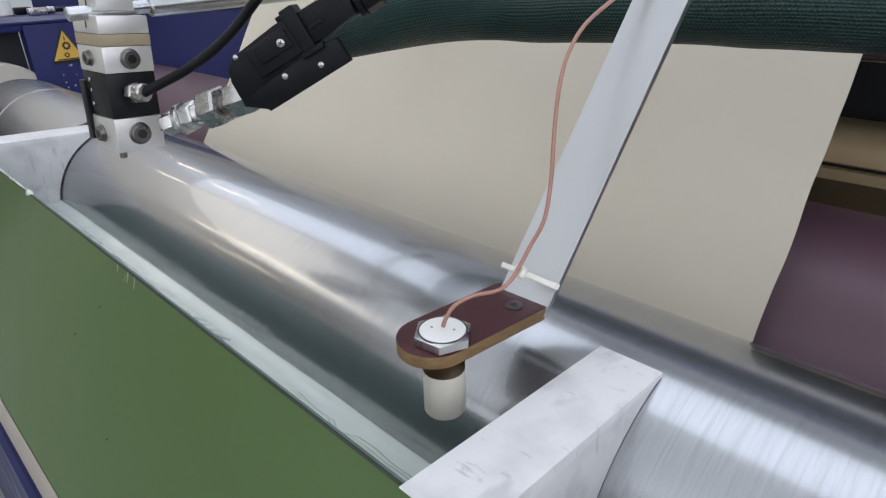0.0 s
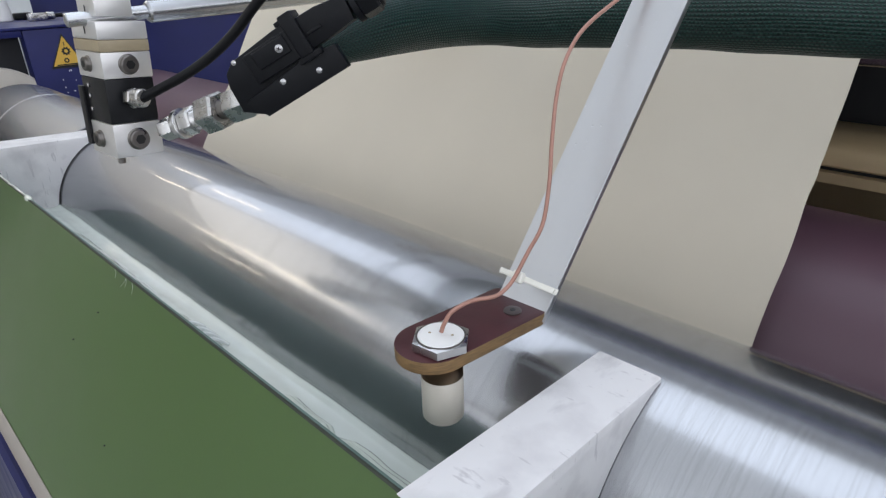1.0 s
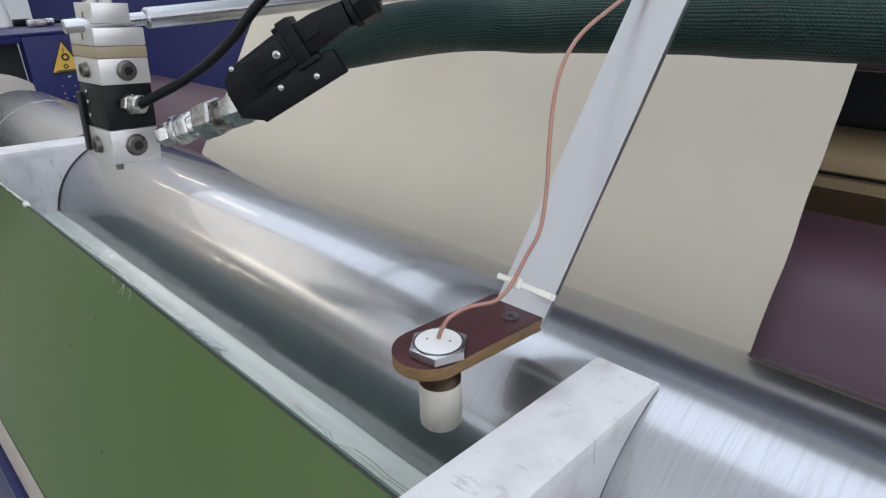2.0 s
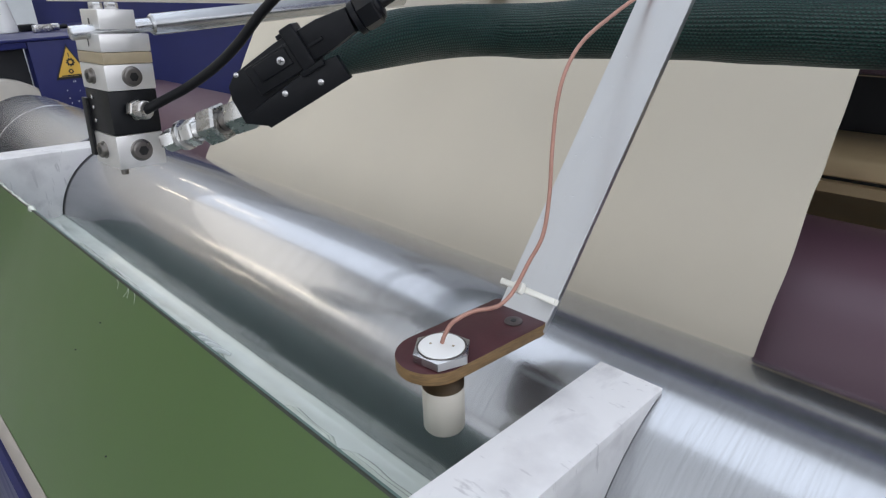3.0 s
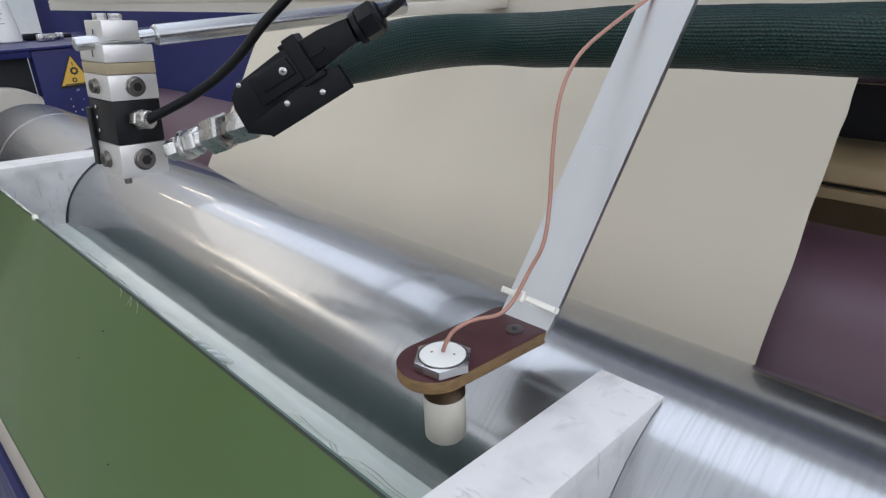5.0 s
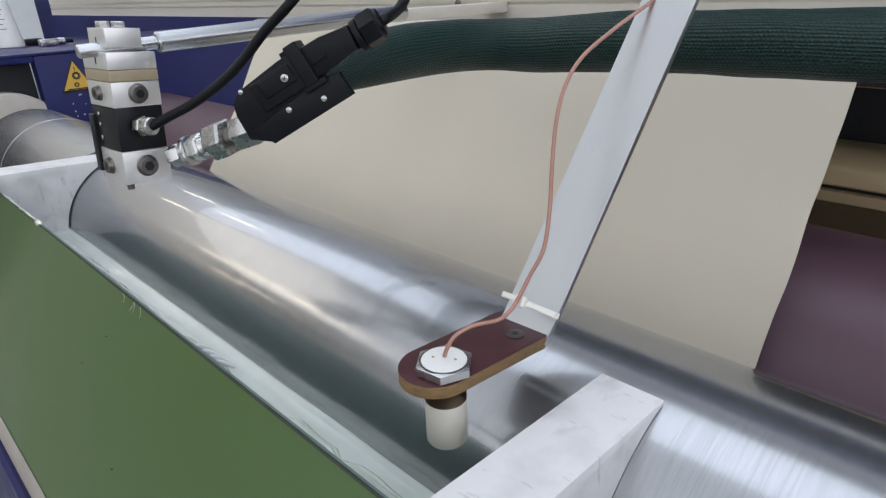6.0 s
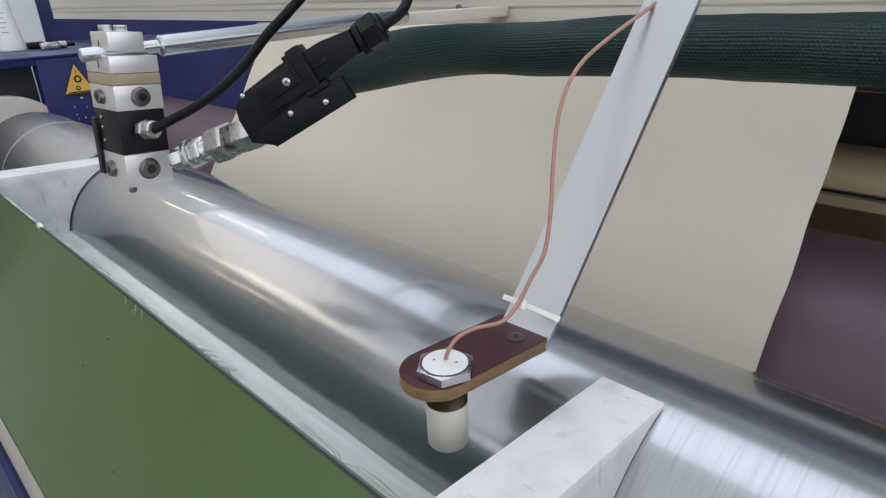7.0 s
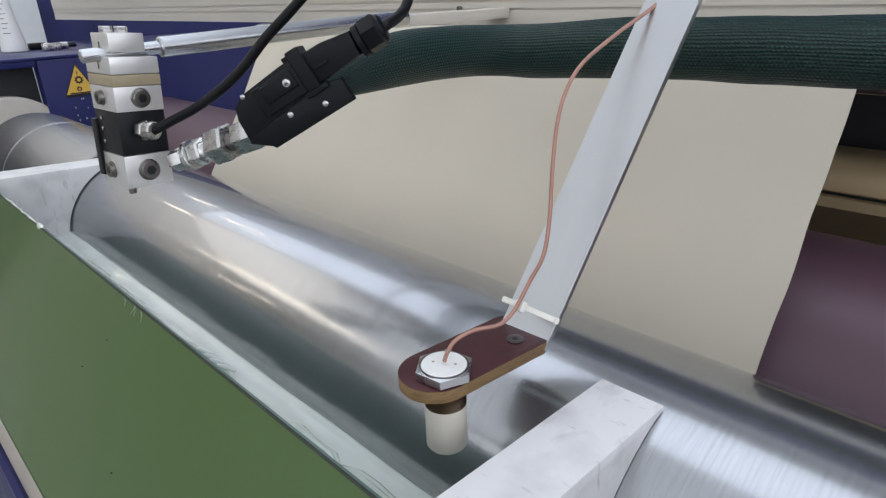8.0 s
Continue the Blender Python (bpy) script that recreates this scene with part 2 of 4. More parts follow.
def sleeve_material():
    """Braided dark green sleeve: crossing strands from two waves."""
    m = mat("green_braided_sleeve", (0.010, 0.052, 0.040), 0.42, 0, vary=0.3, scale=40, spec=0.35)
    nt = m.node_tree
    n, l = nt.nodes, nt.links
    b = n["Principled BSDF"]
    uv = n.new("ShaderNodeTexCoord")

    def maths(op, a, b=None, c=None):
        m = n.new("ShaderNodeMath")
        m.operation = op
        for k, v in enumerate((a, b, c)):
            if v is None:
                continue
            if isinstance(v, (int, float)):
                m.inputs[k].default_value = v
            else:
                l.new(v, m.inputs[k])
        return m.outputs[0]
    sep = n.new("ShaderNodeSeparateXYZ")
    l.new(uv.outputs["UV"], sep.inputs[0])
    u, v = sep.outputs["X"], sep.outputs["Y"]
    wander = n.new("ShaderNodeTexNoise")
    wander.inputs["Scale"].default_value = 9
    wander.inputs["Detail"].default_value = 2
    l.new(uv.outputs["UV"], wander.inputs["Vector"])
    lane = maths("MULTIPLY_ADD", wander.outputs["Fac"], 2.4, maths("MULTIPLY", v, 58))
    ribs = maths("SINE", maths("MULTIPLY", lane, 6.2832))
    half = maths("MULTIPLY", maths("FLOOR", lane), 0.5)
    stitch = maths("SINE", maths("MULTIPLY", maths("ADD", maths("MULTIPLY", u, 260), half), 6.2832))
    knots = maths("MULTIPLY", maths("MULTIPLY_ADD", ribs, 0.5, 0.5), maths("MULTIPLY_ADD", stitch, 0.4, 0.6))
    mx = n.new("ShaderNodeMath")
    mx.operation = "ADD"
    mx.inputs[1].default_value = 0.0
    l.new(knots, mx.inputs[0])
    ramp = n.new("ShaderNodeValToRGB")
    ramp.color_ramp.elements[0].position, ramp.color_ramp.elements[1].position = 0.1, 0.95
    ramp.color_ramp.elements[0].color = (0.0025, 0.014, 0.012, 1)
    ramp.color_ramp.elements[1].color = (0.009, 0.060, 0.045, 1)
    l.new(mx.outputs[0], ramp.inputs["Fac"])
    l.new(ramp.outputs["Color"], b.inputs["Base Color"])
    bn = n.new("ShaderNodeBump")
    bn.inputs["Strength"].default_value = 0.8
    bn.inputs["Distance"].default_value = 0.0012
    l.new(mx.outputs[0], bn.inputs["Height"])
    l.new(bn.outputs["Normal"], b.inputs["Normal"])
    return m


M_SLEEVE = sleeve_material()


# ---------------------------------------------------------------- mesh helpers
def mesh_of(name, bm, material, smooth=None):
    bmesh.ops.recalc_face_normals(bm, faces=bm.faces)
    me = bpy.data.meshes.new(name)
    bm.to_mesh(me)
    bm.free()
    for mt in (material if isinstance(material, (list, tuple)) else [material]):
        me.materials.append(mt)
    me.shade_smooth()
    me.set_sharp_from_angle(angle=radians(smooth if smooth is not None else 35))
    return me


def thing(name, at, label, category, group="", kind="", m=None):
    ob = new(name)
    ob.empty_display_size = 0.02
    ob.matrix_basis = m if m is not None else pose(*at)
    return tagged(ob, label, category, group, kind)


def part(name, bm, material, parent, label="", kind="", smooth=None):
    """Links a bmesh, in its thing's space, as one mesh object under a thing or a part."""
    ob = new(name, mesh_of(name, bm, material, smooth))
    ob.parent = parent
    return tagged(ob, label, kind=kind)


def solo(name, bm, material, label, category, kind="", smooth=None):
    return tagged(new(name, mesh_of(name, bm, material, smooth)), label, category, kind=kind)


def box(bm, lo, hi, bevel=0.0, m=None, seg=2):
    """A box from corner to corner, with rounded edges."""
    r = bmesh.ops.create_cube(bm, size=1.0)
    vs = r["verts"]
    c = [(a + b) / 2 for a, b in zip(lo, hi)]
    s = [b - a for a, b in zip(lo, hi)]
    t = Matrix.Translation(c) @ Matrix.Diagonal((*s, 1))
    bmesh.ops.transform(bm, matrix=t, verts=vs)
    out = vs
    if bevel:
        es = list({e for v in vs for e in v.link_edges})
        r = bmesh.ops.bevel(bm, geom=es, offset=bevel, segments=seg, affect="EDGES", profile=0.6)
        out = list({v for f in r["faces"] for v in f.verts} | {v for v in vs if v.is_valid})
    if m is not None:
        bmesh.ops.transform(bm, matrix=m, verts=out)
    return out


def along(a, b):
    """The pose at a whose z axis points to b."""
    a, b = Vector(a), Vector(b)
    return Matrix.Translation(a) @ (b - a).to_track_quat("Z", "Y").to_matrix().to_4x4()


def lathe(bm, rings, m=None, seg=32, caps=True, turn=0.0):
    """Rings (z, radius) joined round the z axis."""
    rows = []
    for z, r in rings:
        rows.append([bm.verts.new((r * math.cos(turn + 2 * math.pi * k / seg), r * math.sin(turn + 2 * math.pi * k / seg), z)) for k in range(seg)])
    for a, b in zip(rows, rows[1:]):
        for k in range(seg):
            bm.faces.new((a[k], a[(k + 1) % seg], b[(k + 1) % seg], b[k]))
    if caps:
        bm.faces.new(rows[0][::-1])
        bm.faces.new(rows[-1])
    vs = [v for r in rows for v in r]
    if m is not None:
        bmesh.ops.transform(bm, matrix=m, verts=vs)
    return vs


def hexnut(bm, r, h, m, turn=0.0, ch=0.12):
    lathe(bm, [(0, r * (1 - ch * 0.5)), (h * ch, r), (h * (1 - ch), r), (h, r * (1 - ch))], m, 6, turn=turn)


def prism(bm, outline, lo, hi, axis="x", bevel=0.0):
    """An outline extruded along an axis. x: the outline holds (y, z); z: it holds (x, y)."""
    def at(p, d):
        return (d, p[0], p[1]) if axis == "x" else (p[0], p[1], d) if axis == "z" else (p[0], d, p[1])
    a = [bm.verts.new(at(p, lo)) for p in outline]
    b = [bm.verts.new(at(p, hi)) for p in outline]
    fs = [bm.faces.new(a[::-1]), bm.faces.new(b)]
    n = len(outline)
    for k in range(n):
        fs.append(bm.faces.new((a[k], a[(k + 1) % n], b[(k + 1) % n], b[k])))
    bmesh.ops.recalc_face_normals(bm, faces=fs)
    if bevel:
        es = [e for e in fs[0].edges] + [e for e in fs[1].edges]
        bmesh.ops.bevel(bm, geom=es, offset=bevel, segments=2, affect="EDGES", profile=0.6)


def smooth_path(points, steps=10):
    """Catmull-Rom through points, the last number of each being a radius."""
    pts = [np.array(p, float) for p in points]
    pts = [2 * pts[0] - pts[1]] + pts + [2 * pts[-1] - pts[-2]]
    out = []
    for i in range(1, len(pts) - 2):
        a, b, c, d = pts[i - 1:i + 3]
        for k in range(steps):
            t = k / steps
            out.append(0.5 * (2 * b + (c - a) * t + (2 * a - 5 * b + 4 * c - d) * t * t + (3 * b - a - 3 * c + d) * t ** 3))
    out.append(pts[-2])
    return out


def tube(bm, points, seg=14, steps=10, wobble=0.0, uv=False):
    path = smooth_path(points, steps)
    rows, side, dist = [], None, [0.0]
    for i, p in enumerate(path):
        q = Vector(path[min(i + 1, len(path) - 1)][:3]) - Vector(path[max(i - 1, 0)][:3])
        q.normalize()
        if side is None:
            side = q.orthogonal().normalized()
        side = (side - q * side.dot(q)).normalized()
        up = q.cross(side)
        if i:
            dist.append(dist[-1] + (Vector(p[:3]) - Vector(path[i - 1][:3])).length)
        row = []
        for k in range(seg):
            a = 2 * math.pi * k / seg
            r = float(p[3]) * (1 + wobble * noise.noise(Vector((dist[-1] * 16, math.cos(a) * 0.8, math.sin(a) * 0.8))))
            row.append(bm.verts.new(Vector(p[:3]) + r * (math.cos(a) * side + math.sin(a) * up)))
        rows.append(row)
    layer = bm.loops.layers.uv.new("UVMap") if uv else None
    for i, (a, b) in enumerate(zip(rows, rows[1:])):
        for k in range(seg):
            f = bm.faces.new((a[k], a[(k + 1) % seg], b[(k + 1) % seg], b[k]))
            if uv:
                for lp, (u, v) in zip(f.loops, ((dist[i], k), (dist[i], k + 1), (dist[i + 1], k + 1), (dist[i + 1], k))):
                    lp[layer].uv = (u, v / seg)
    bm.faces.new(rows[0][::-1])
    bm.faces.new(rows[-1])


# ---------------------------------------------------------------- plan
RY, RZ, RR = 0.3653, 1.0241, 0.1255          # the roller's axis and radius
DAM_FAR, DAM_NEAR = -1.150, -0.1857          # inner faces of the two end dams
PASTE_Z = 1.0455
EDGE_Y, EDGE_Z = 0.1516, 1.1454              # top edge of the green board
FAB_Y, FAB_Z, FAB_DY, FAB_DZ = 0.539, 1.064, 0.534, 0.845   # the fabric's plane, along its run


# ---------------------------------------------------------------- the hall
def hall():
    bm = bmesh.new()
    box(bm, (-9, -6, -0.2), (7, 8, 0.0))
    solo("floor", bm, M_CONCRETE, "grey concrete floor of the machine hall", "floor", "structure")
    for name, lo, hi in (("wall_north", (-9, 8, 0), (7, 8.2, 5)), ("wall_south", (-9, -6.2, 0), (7, -6, 5)), ("wall_west", (-9.2, -6.2, 0), (-9, 8.2, 5)), ("wall_east", (7, -6.2, 0), (7.2, 8.2, 5))):
        bm = bmesh.new()
        box(bm, lo, hi)
        solo(name, bm, M_WALL, "plain painted hall wall in warm white", "wall", "structure")
    bm = bmesh.new()
    box(bm, (-9.2, -6.2, 5.0), (7.2, 8.2, 5.2))
    solo("ceiling", bm, M_CEIL, "plain white hall ceiling", "ceiling", "structure")


def roof_panels():
    """A clear rooflight along the machine; the warm far, dull near and dim rear panels are added ceiling glow."""
    for k, (x0, x1, y0, y1, m, label) in enumerate((
            (-8.9, -2.45, 0.55, 2.4, M_SKYLIGHT, "clear rooflight glowing with daylight"),
            (-2.40, 6.6, -0.30, 1.8, M_SKYLIGHT, "long clear rooflight glowing with daylight"),
            (-8.9, -4.65, -3.6, 0.45, M_CEIL_WARM, "warm glowing panel added for the lit ceiling at the far end"),
            (-4.55, 6.6, -5.6, -0.40, M_CEIL_DULL, "dull glowing panel added for the ceiling above the operator"),
            (-8.9, 6.6, 2.55, 7.6, M_CEIL_DIM, "dim glowing panel added over the rear ceiling"))):
        bm = bmesh.new()
        box(bm, (x0, y0, 4.965), (x1, y1, 4.998))
        solo(f"roof_panel_{k + 1}", bm, m, label, "rooflight", "structure")


def fill_panels():
    """Unseen glowing fill panels behind the operator and at the operator's end of the hall, added to light the near
    faces.
    """
    for k, (lo, hi) in enumerate((((-4.2, -5.995, 1.2), (6.5, -5.96, 4.8)), ((6.96, -5.5, 1.2), (6.995, 7.5, 4.8)))):
        bm = bmesh.new()
        box(bm, lo, hi)
        solo(f"fill_panel_{k + 1}", bm, (M_SOUTH_FILL, M_EAST_FILL)[k], "glowing fill panel added on the hall wall out of view", "window", "structure")


def tube_lights():
    """Rows of suspended tube lights down the hall."""
    first = thing("tube_light", (-5.6, -1.9, 3.86), "long suspended tube light with a warm lit tube", "ceiling light", "tube lights")
    bm = bmesh.new()
    box(bm, (-0.62, -0.04, 0.03), (0.62, 0.04, 0.08), 0.01)
    part("housing", bm, M_WHITE, first)
    bm = bmesh.new()
    lathe(bm, [(-0.60, 0.014), (-0.595, 0.018), (0.595, 0.018), (0.60, 0.014)], pose(0, 0, 0.0, 0, 90, 0), 16)
    part("tube", bm, M_TUBE, first, "warm lit tube")
    for x in (-0.5, 0.5):
        bm = bmesh.new()
        lathe(bm, [(0.0795, 0.006), (1.10, 0.006)], pose(x, 0, 0), 8)
        part("hanger", bm, M_STEEL, first)
    for x, y in ((-7.1, -2.1), (-7.4, 0.33), (-7.6, 1.8), (-5.6, 1.1), (-8.3, -3.7), (-7.0, -3.4), (-4.4, -2.0)):
        copy_thing(first, pose(x, y, 3.86))


hall()
roof_panels()
fill_panels()
tube_lights()


# ---------------------------------------------------------------- roller, dams, board and paste
def roller():
    r = thing("coating_roller", (-0.6, RY, RZ), "polished steel coating roller with fine turning lines", "roller")
    bm = bmesh.new()
    lathe(bm, [(-1.22, 0.118), (-1.215, RR - 0.001), (-1.212, RR), (1.212, RR), (1.215, RR - 0.001), (1.22, 0.118)], pose(0, 0, 0, 0, 90, 0), 160)
    part("shell", bm, M_ROLL, r, smooth=50)
    bm = bmesh.new()
    lathe(bm, [(-1.42, 0.045), (-1.22, 0.045)], pose(0, 0, 0, 0, 90, 0), 32)
    part("journal", bm, M_STEEL, r)
    bm = bmesh.new()
    lathe(bm, [(1.22, 0.045), (1.42, 0.045)], pose(0, 0, 0, 0, 90, 0), 32)
    part("journal", bm, M_STEEL, r)
    bm = bmesh.new()
    re = 0.1335
    lathe(bm, [(-1.222, 0.119), (-1.222, re), (-0.615, re), (-0.615, re - 0.003)], pose(0, 0, 0, 0, 90, 0), 120, caps=False)
    part("end_sleeve", bm, M_SATIN, r, "satin steel end sleeve", smooth=50)
    bm = bmesh.new()
    lathe(bm, [(-1.002, re + 0.0001), (-1.001, re + 0.0007), (-0.999, re + 0.0007), (-0.998, re + 0.0001)], pose(0, 0, 0, 0, 90, 0), 120, caps=False)
    part("seam_ring", bm, M_SATIN, r)
    return r


def dam(name, x0, x1, front, top):
    """An end plate whose edge is cut to the roller's curve, with a level top and an undercut front."""
    out = [(front, top + 0.004), (0.3295, top - 0.006), (0.3290, 1.1443)]
    a0, a1 = math.atan2(1.1443 - RZ, 0.3290 - RY), math.radians(200)
    for k in range(1, 25):
        a = a0 + (a1 - a0) * k / 24
        out.append((RY + (RR + 0.0012) * math.cos(a), RZ + (RR + 0.0012) * math.sin(a)))
    out += [(0.224, 0.99), (0.2125, 1.0405), (EDGE_Y + 0.005, EDGE_Z - 0.001)]
    bm = bmesh.new()
    prism(bm, out, x0, x1, "x", 0.0012)
    return solo(name, bm, M_DAM, "worn white plastic end dam cut to the roller", "end dam")


def board():
    b = thing("green_board", (-0.65, EDGE_Y, EDGE_Z), "glossy green sloping board with a cream lower lip", "board")
    # the sheet runs down towards the operator
    dy, dz = -0.1056, -0.2114
    n = Vector((0, dz, -dy)).normalized()
    n = n if n.z > 0 else -n
    bm = bmesh.new()
    t = 0.004
    pr = [(0, 0), (dy, dz), (dy - n.y * t, dz - n.z * t), (0 - n.y * t, 0 - n.z * t)]
    prism(bm, pr, -0.80, 0.80, "x", 0.0008)
    part("sheet", bm, M_BOARD, b)
    bm = bmesh.new()
    pr = [(dy - 0.0004, dz + 0.0005), (dy - 0.0065, dz - 0.008), (dy - 0.0085, dz - 0.030), (dy - 0.004, dz - 0.030), (dy + 0.001, dz - 0.008)]
    prism(bm, pr, -0.80, 0.80, "x", 0.0006)
    part("lip", bm, M_LIP, b, "cream folded lower lip")
    bm = bmesh.new()
    pr = [(0.0005, 0.0), (0.0045, -0.001), (0.060, -0.105), (0.066, -0.160), (0.062, -0.160), (0.055, -0.104), (0.0005, -0.004)]
    prism(bm, pr, -0.80, 0.80, "x", 0.0006)
    part("inner_wall", bm, M_INNER, b, "stained inner side of the board")
    bm = bmesh.new()
    prism(bm, [(-0.0006, 0.0002), (0.0004, 0.0012), (0.0018, 0.0006), (0.0010, -0.0008)], -0.80, 0.80, "x", 0.0004)
    part("edge_strip", bm, M_EDGE, b, "thin grey-green top edge with dried paste")
    return b


def paste():
    """The bank of paste between board and roller, lumpy along the board."""
    nx, ny = 260, 14
    bm = bmesh.new()
    rows = []
    for i in range(nx + 1):
        x = DAM_FAR + (DAM_NEAR - DAM_FAR) * i / nx
        row = []
        for j in range(ny + 1):
            s = j / ny
            back = RY - math.sqrt(max(RR ** 2 - (PASTE_Z - RZ) ** 2, 0)) + 0.0015
            y0 = 0.2085
            y = y0 + (back - y0) * s
            hgt = PASTE_Z + 0.006 * max(0, 1 - s * 3) ** 2
            ridge = math.exp(-((s - 0.30) / 0.15) ** 2) * (0.0012 + 0.0025 * noise.noise(Vector((x * 7, 0, 2))))
            lump = 0.0013 * noise.noise(Vector((x * 14, s * 2.5, 0))) + 0.0005 * noise.noise(Vector((x * 60, s * 5, 4)))
            bead = 0.0024 * math.exp(-((s - 0.9) / 0.08) ** 2)
            wav = 0.002 * noise.noise(Vector((x * 9, 5, 1))) * s
            row.append(bm.verts.new((x, y, hgt + ridge + lump * (1 - 0.75 * s) + bead + wav)))
        rows.append(row)
    for a, b in zip(rows, rows[1:]):
        for j in range(ny):
            bm.faces.new((a[j], a[j + 1], b[j + 1], b[j]))
    low = [bm.verts.new((r[0].co.x, 0.226, 0.995)) for r in rows]
    for i in range(nx):
        bm.faces.new((rows[i][-1], low[i], low[i + 1], rows[i + 1][-1]))
        bm.faces.new((low[i], rows[i][0], rows[i + 1][0], low[i + 1]))
    bm.faces.new([r for r in rows[0]] + [low[0]])
    bm.faces.new([r for r in rows[-1]][::-1] + [low[-1]])
    solo("paste_bank", bm, M_PASTE, "wet white coating paste banked against the roller", "paste", smooth=80)


def films():
    """Dried skins and blobs of paste lying over the board's edge."""
    rnd = random.Random(5)
    spans = [(-1.00, -0.86, 0.011), (-0.86, -0.74, 0.009), (-0.645, -0.535, 0.010), (-0.43, -0.35, 0.011), (-0.35, -0.24, 0.013)]
    for x0, x1, w in spans:
        bm = bmesh.new()
        n = 90
        rows = []
        for i in range(n + 1):
            x = x0 + (x1 - x0) * i / n
            end = min(1, 6 * min(i, n - i) / n)
            ww = w * (0.45 + 0.55 * end) * (1 + 0.25 * noise.noise(Vector((x * 30, w, 3))))
            row = []
            for j in range(17):
                s = j / 16
                y = 0.2075 + (ww + 0.003) * s
                z = PASTE_Z + 0.0085 - 0.007 * s + (0.0026 + 0.0012 * noise.noise(Vector((x * 18, s * 4, 7))) + 0.0012 * math.sin(17 * s + 3 * noise.noise(Vector((x * 9, 0, 2)))) + 0.0002 * noise.noise(Vector((x * 120, s * 9, 2)))) * math.sin(math.pi * s) * end
                row.append(bm.verts.new((x, y, z)))
            for j, s in ((17, 0.7), (18, 0.2)):
                row.append(bm.verts.new((x, 0.2085 + ww * s, PASTE_Z - 0.003)))
            rows.append(row)
        for a, b in zip(rows, rows[1:]):
            for j in range(19):
                bm.faces.new((a[j], a[(j + 1) % 19], b[(j + 1) % 19], b[j]))
        bm.faces.new(rows[0])
        bm.faces.new(rows[-1][::-1])
        solo("dried_paste_skin", bm, M_FILM, "glossy dried paste skin over the board edge", "paste residue", smooth=80)
    for k, x in enumerate((-0.600, -0.583, -0.568, -0.553)):
        bm = bmesh.new()
        a = (x, 0.2100, PASTE_Z + 0.0115, 0.0019)
        b = (x + 0.005, 0.2160, PASTE_Z + 0.0085, 0.0026)
        c = (x + 0.010 + 0.003 * (k % 2), 0.2225, PASTE_Z + 0.0035, 0.0015)
        tube(bm, [a, b, c], 8, 6)
        solo("paste_ridge", bm, M_RIDGE, "small glossy ridge of dried paste", "paste residue")
    # pale strands along the skins, drawing their wet highlights as shapes
    for k in range(7):
        x0, n = -0.94 + 0.032 * k, 9
        bm = bmesh.new()
        pts = []
        for i in range(n):
            x = x0 + (0.055 + 0.02 * (k % 3)) * i / (n - 1)
            wave = noise.noise(Vector((x * 70, k * 3.1, 6)))
            pts.append((x, 0.2100 + 0.0022 * (k % 4) + 0.0010 * wave, PASTE_Z + 0.0130 - 0.0012 * (k % 4) + 0.0004 * wave, 0.0009 * (0.4 + 0.6 * math.sin(math.pi * (i + 0.5) / n))))
        tube(bm, pts, 6, 4)
        solo("paste_strand", bm, M_RIDGE, "thin pale strand drawing a highlight along the paste skin", "paste residue")
    # a crust on the board edge before the far dam
    bm = bmesh.new()
    pts = []
    for k in range(15):
        u = k / 14
        r = 0.0020 + 0.0010 * noise.noise(Vector((u * 7, 2.2, 0))) + 0.0022 * math.exp(-((u - 0.93) / 0.05) ** 2)
        pts.append((-1.06 + 0.19 * u, EDGE_Y + 0.0025 + 0.002 * noise.noise(Vector((u * 11, 0, 4))), EDGE_Z - 0.0005, r))
    tube(bm, pts, 10, 5, wobble=0.2)
    solo("dried_paste_crust", bm, M_FILM, "lumpy dried paste crust on the board edge", "paste residue", smooth=80)
    bm = bmesh.new()
    for _ in range(4):
        x = -0.565 + rnd.uniform(-0.022, 0.022)
        l = rnd.uniform(0.004, 0.011)
        dx = rnd.uniform(-0.008, 0.006)
        tube(bm, [(x, EDGE_Y - 0.001, EDGE_Z + 0.001, 0.00022), (x + dx * 0.5, EDGE_Y - l * 0.24, EDGE_Z - l * 0.42 + 0.001, 0.00018), (x + dx, EDGE_Y - l * 0.45 - 0.001, EDGE_Z - l * 0.89 + 0.001, 0.00012)], 5, 4)
    solo("fibre_wisps", bm, M_FILM, "pale fibre wisps stuck below the board edge", "fibres", "stuff")
    bm = bmesh.new()
    for s, x in ((0.38, -0.64), (0.6, -0.52), (0.2, -0.60)):
        p = Vector((x, EDGE_Y - 0.1056 * s - 0.0004, EDGE_Z - 0.2114 * s + 0.0004))
        bmesh.ops.create_icosphere(bm, subdivisions=1, radius=0.0011, matrix=Matrix.Translation(p) @ Matrix.Diagonal((1.3, 1, 0.5, 1)))
    solo("dirt_specks", bm, M_INK, "dark dirt specks on the green board", "dirt", "stuff")


def machine_front():
    bm = bmesh.new()
    prism(bm, [(0.06, 0.0), (0.06, 0.88), (0.20, 0.955), (0.20, 0.0)], -1.9, 0.7, "x", 0.004)
    solo("front_beam", bm, M_BLUE, "navy painted machine beam under the board", "machine frame")
    bm = bmesh.new()
    prism(bm, [(0.030, 0.0), (0.030, 0.862), (0.036, 0.868), (0.055, 0.868), (0.055, 0.0)], -1.9, 0.7, "x", 0.004)
    solo("front_cover", bm, M_BLUE, "navy painted lower machine cover", "machine frame")


ROLLER = roller()
dam("end_dam", -1.21, DAM_FAR, 0.135, 1.153)
dam("end_dam", DAM_NEAR, -0.1395, 0.1424, 1.154)
board()
paste()
films()
machine_front()


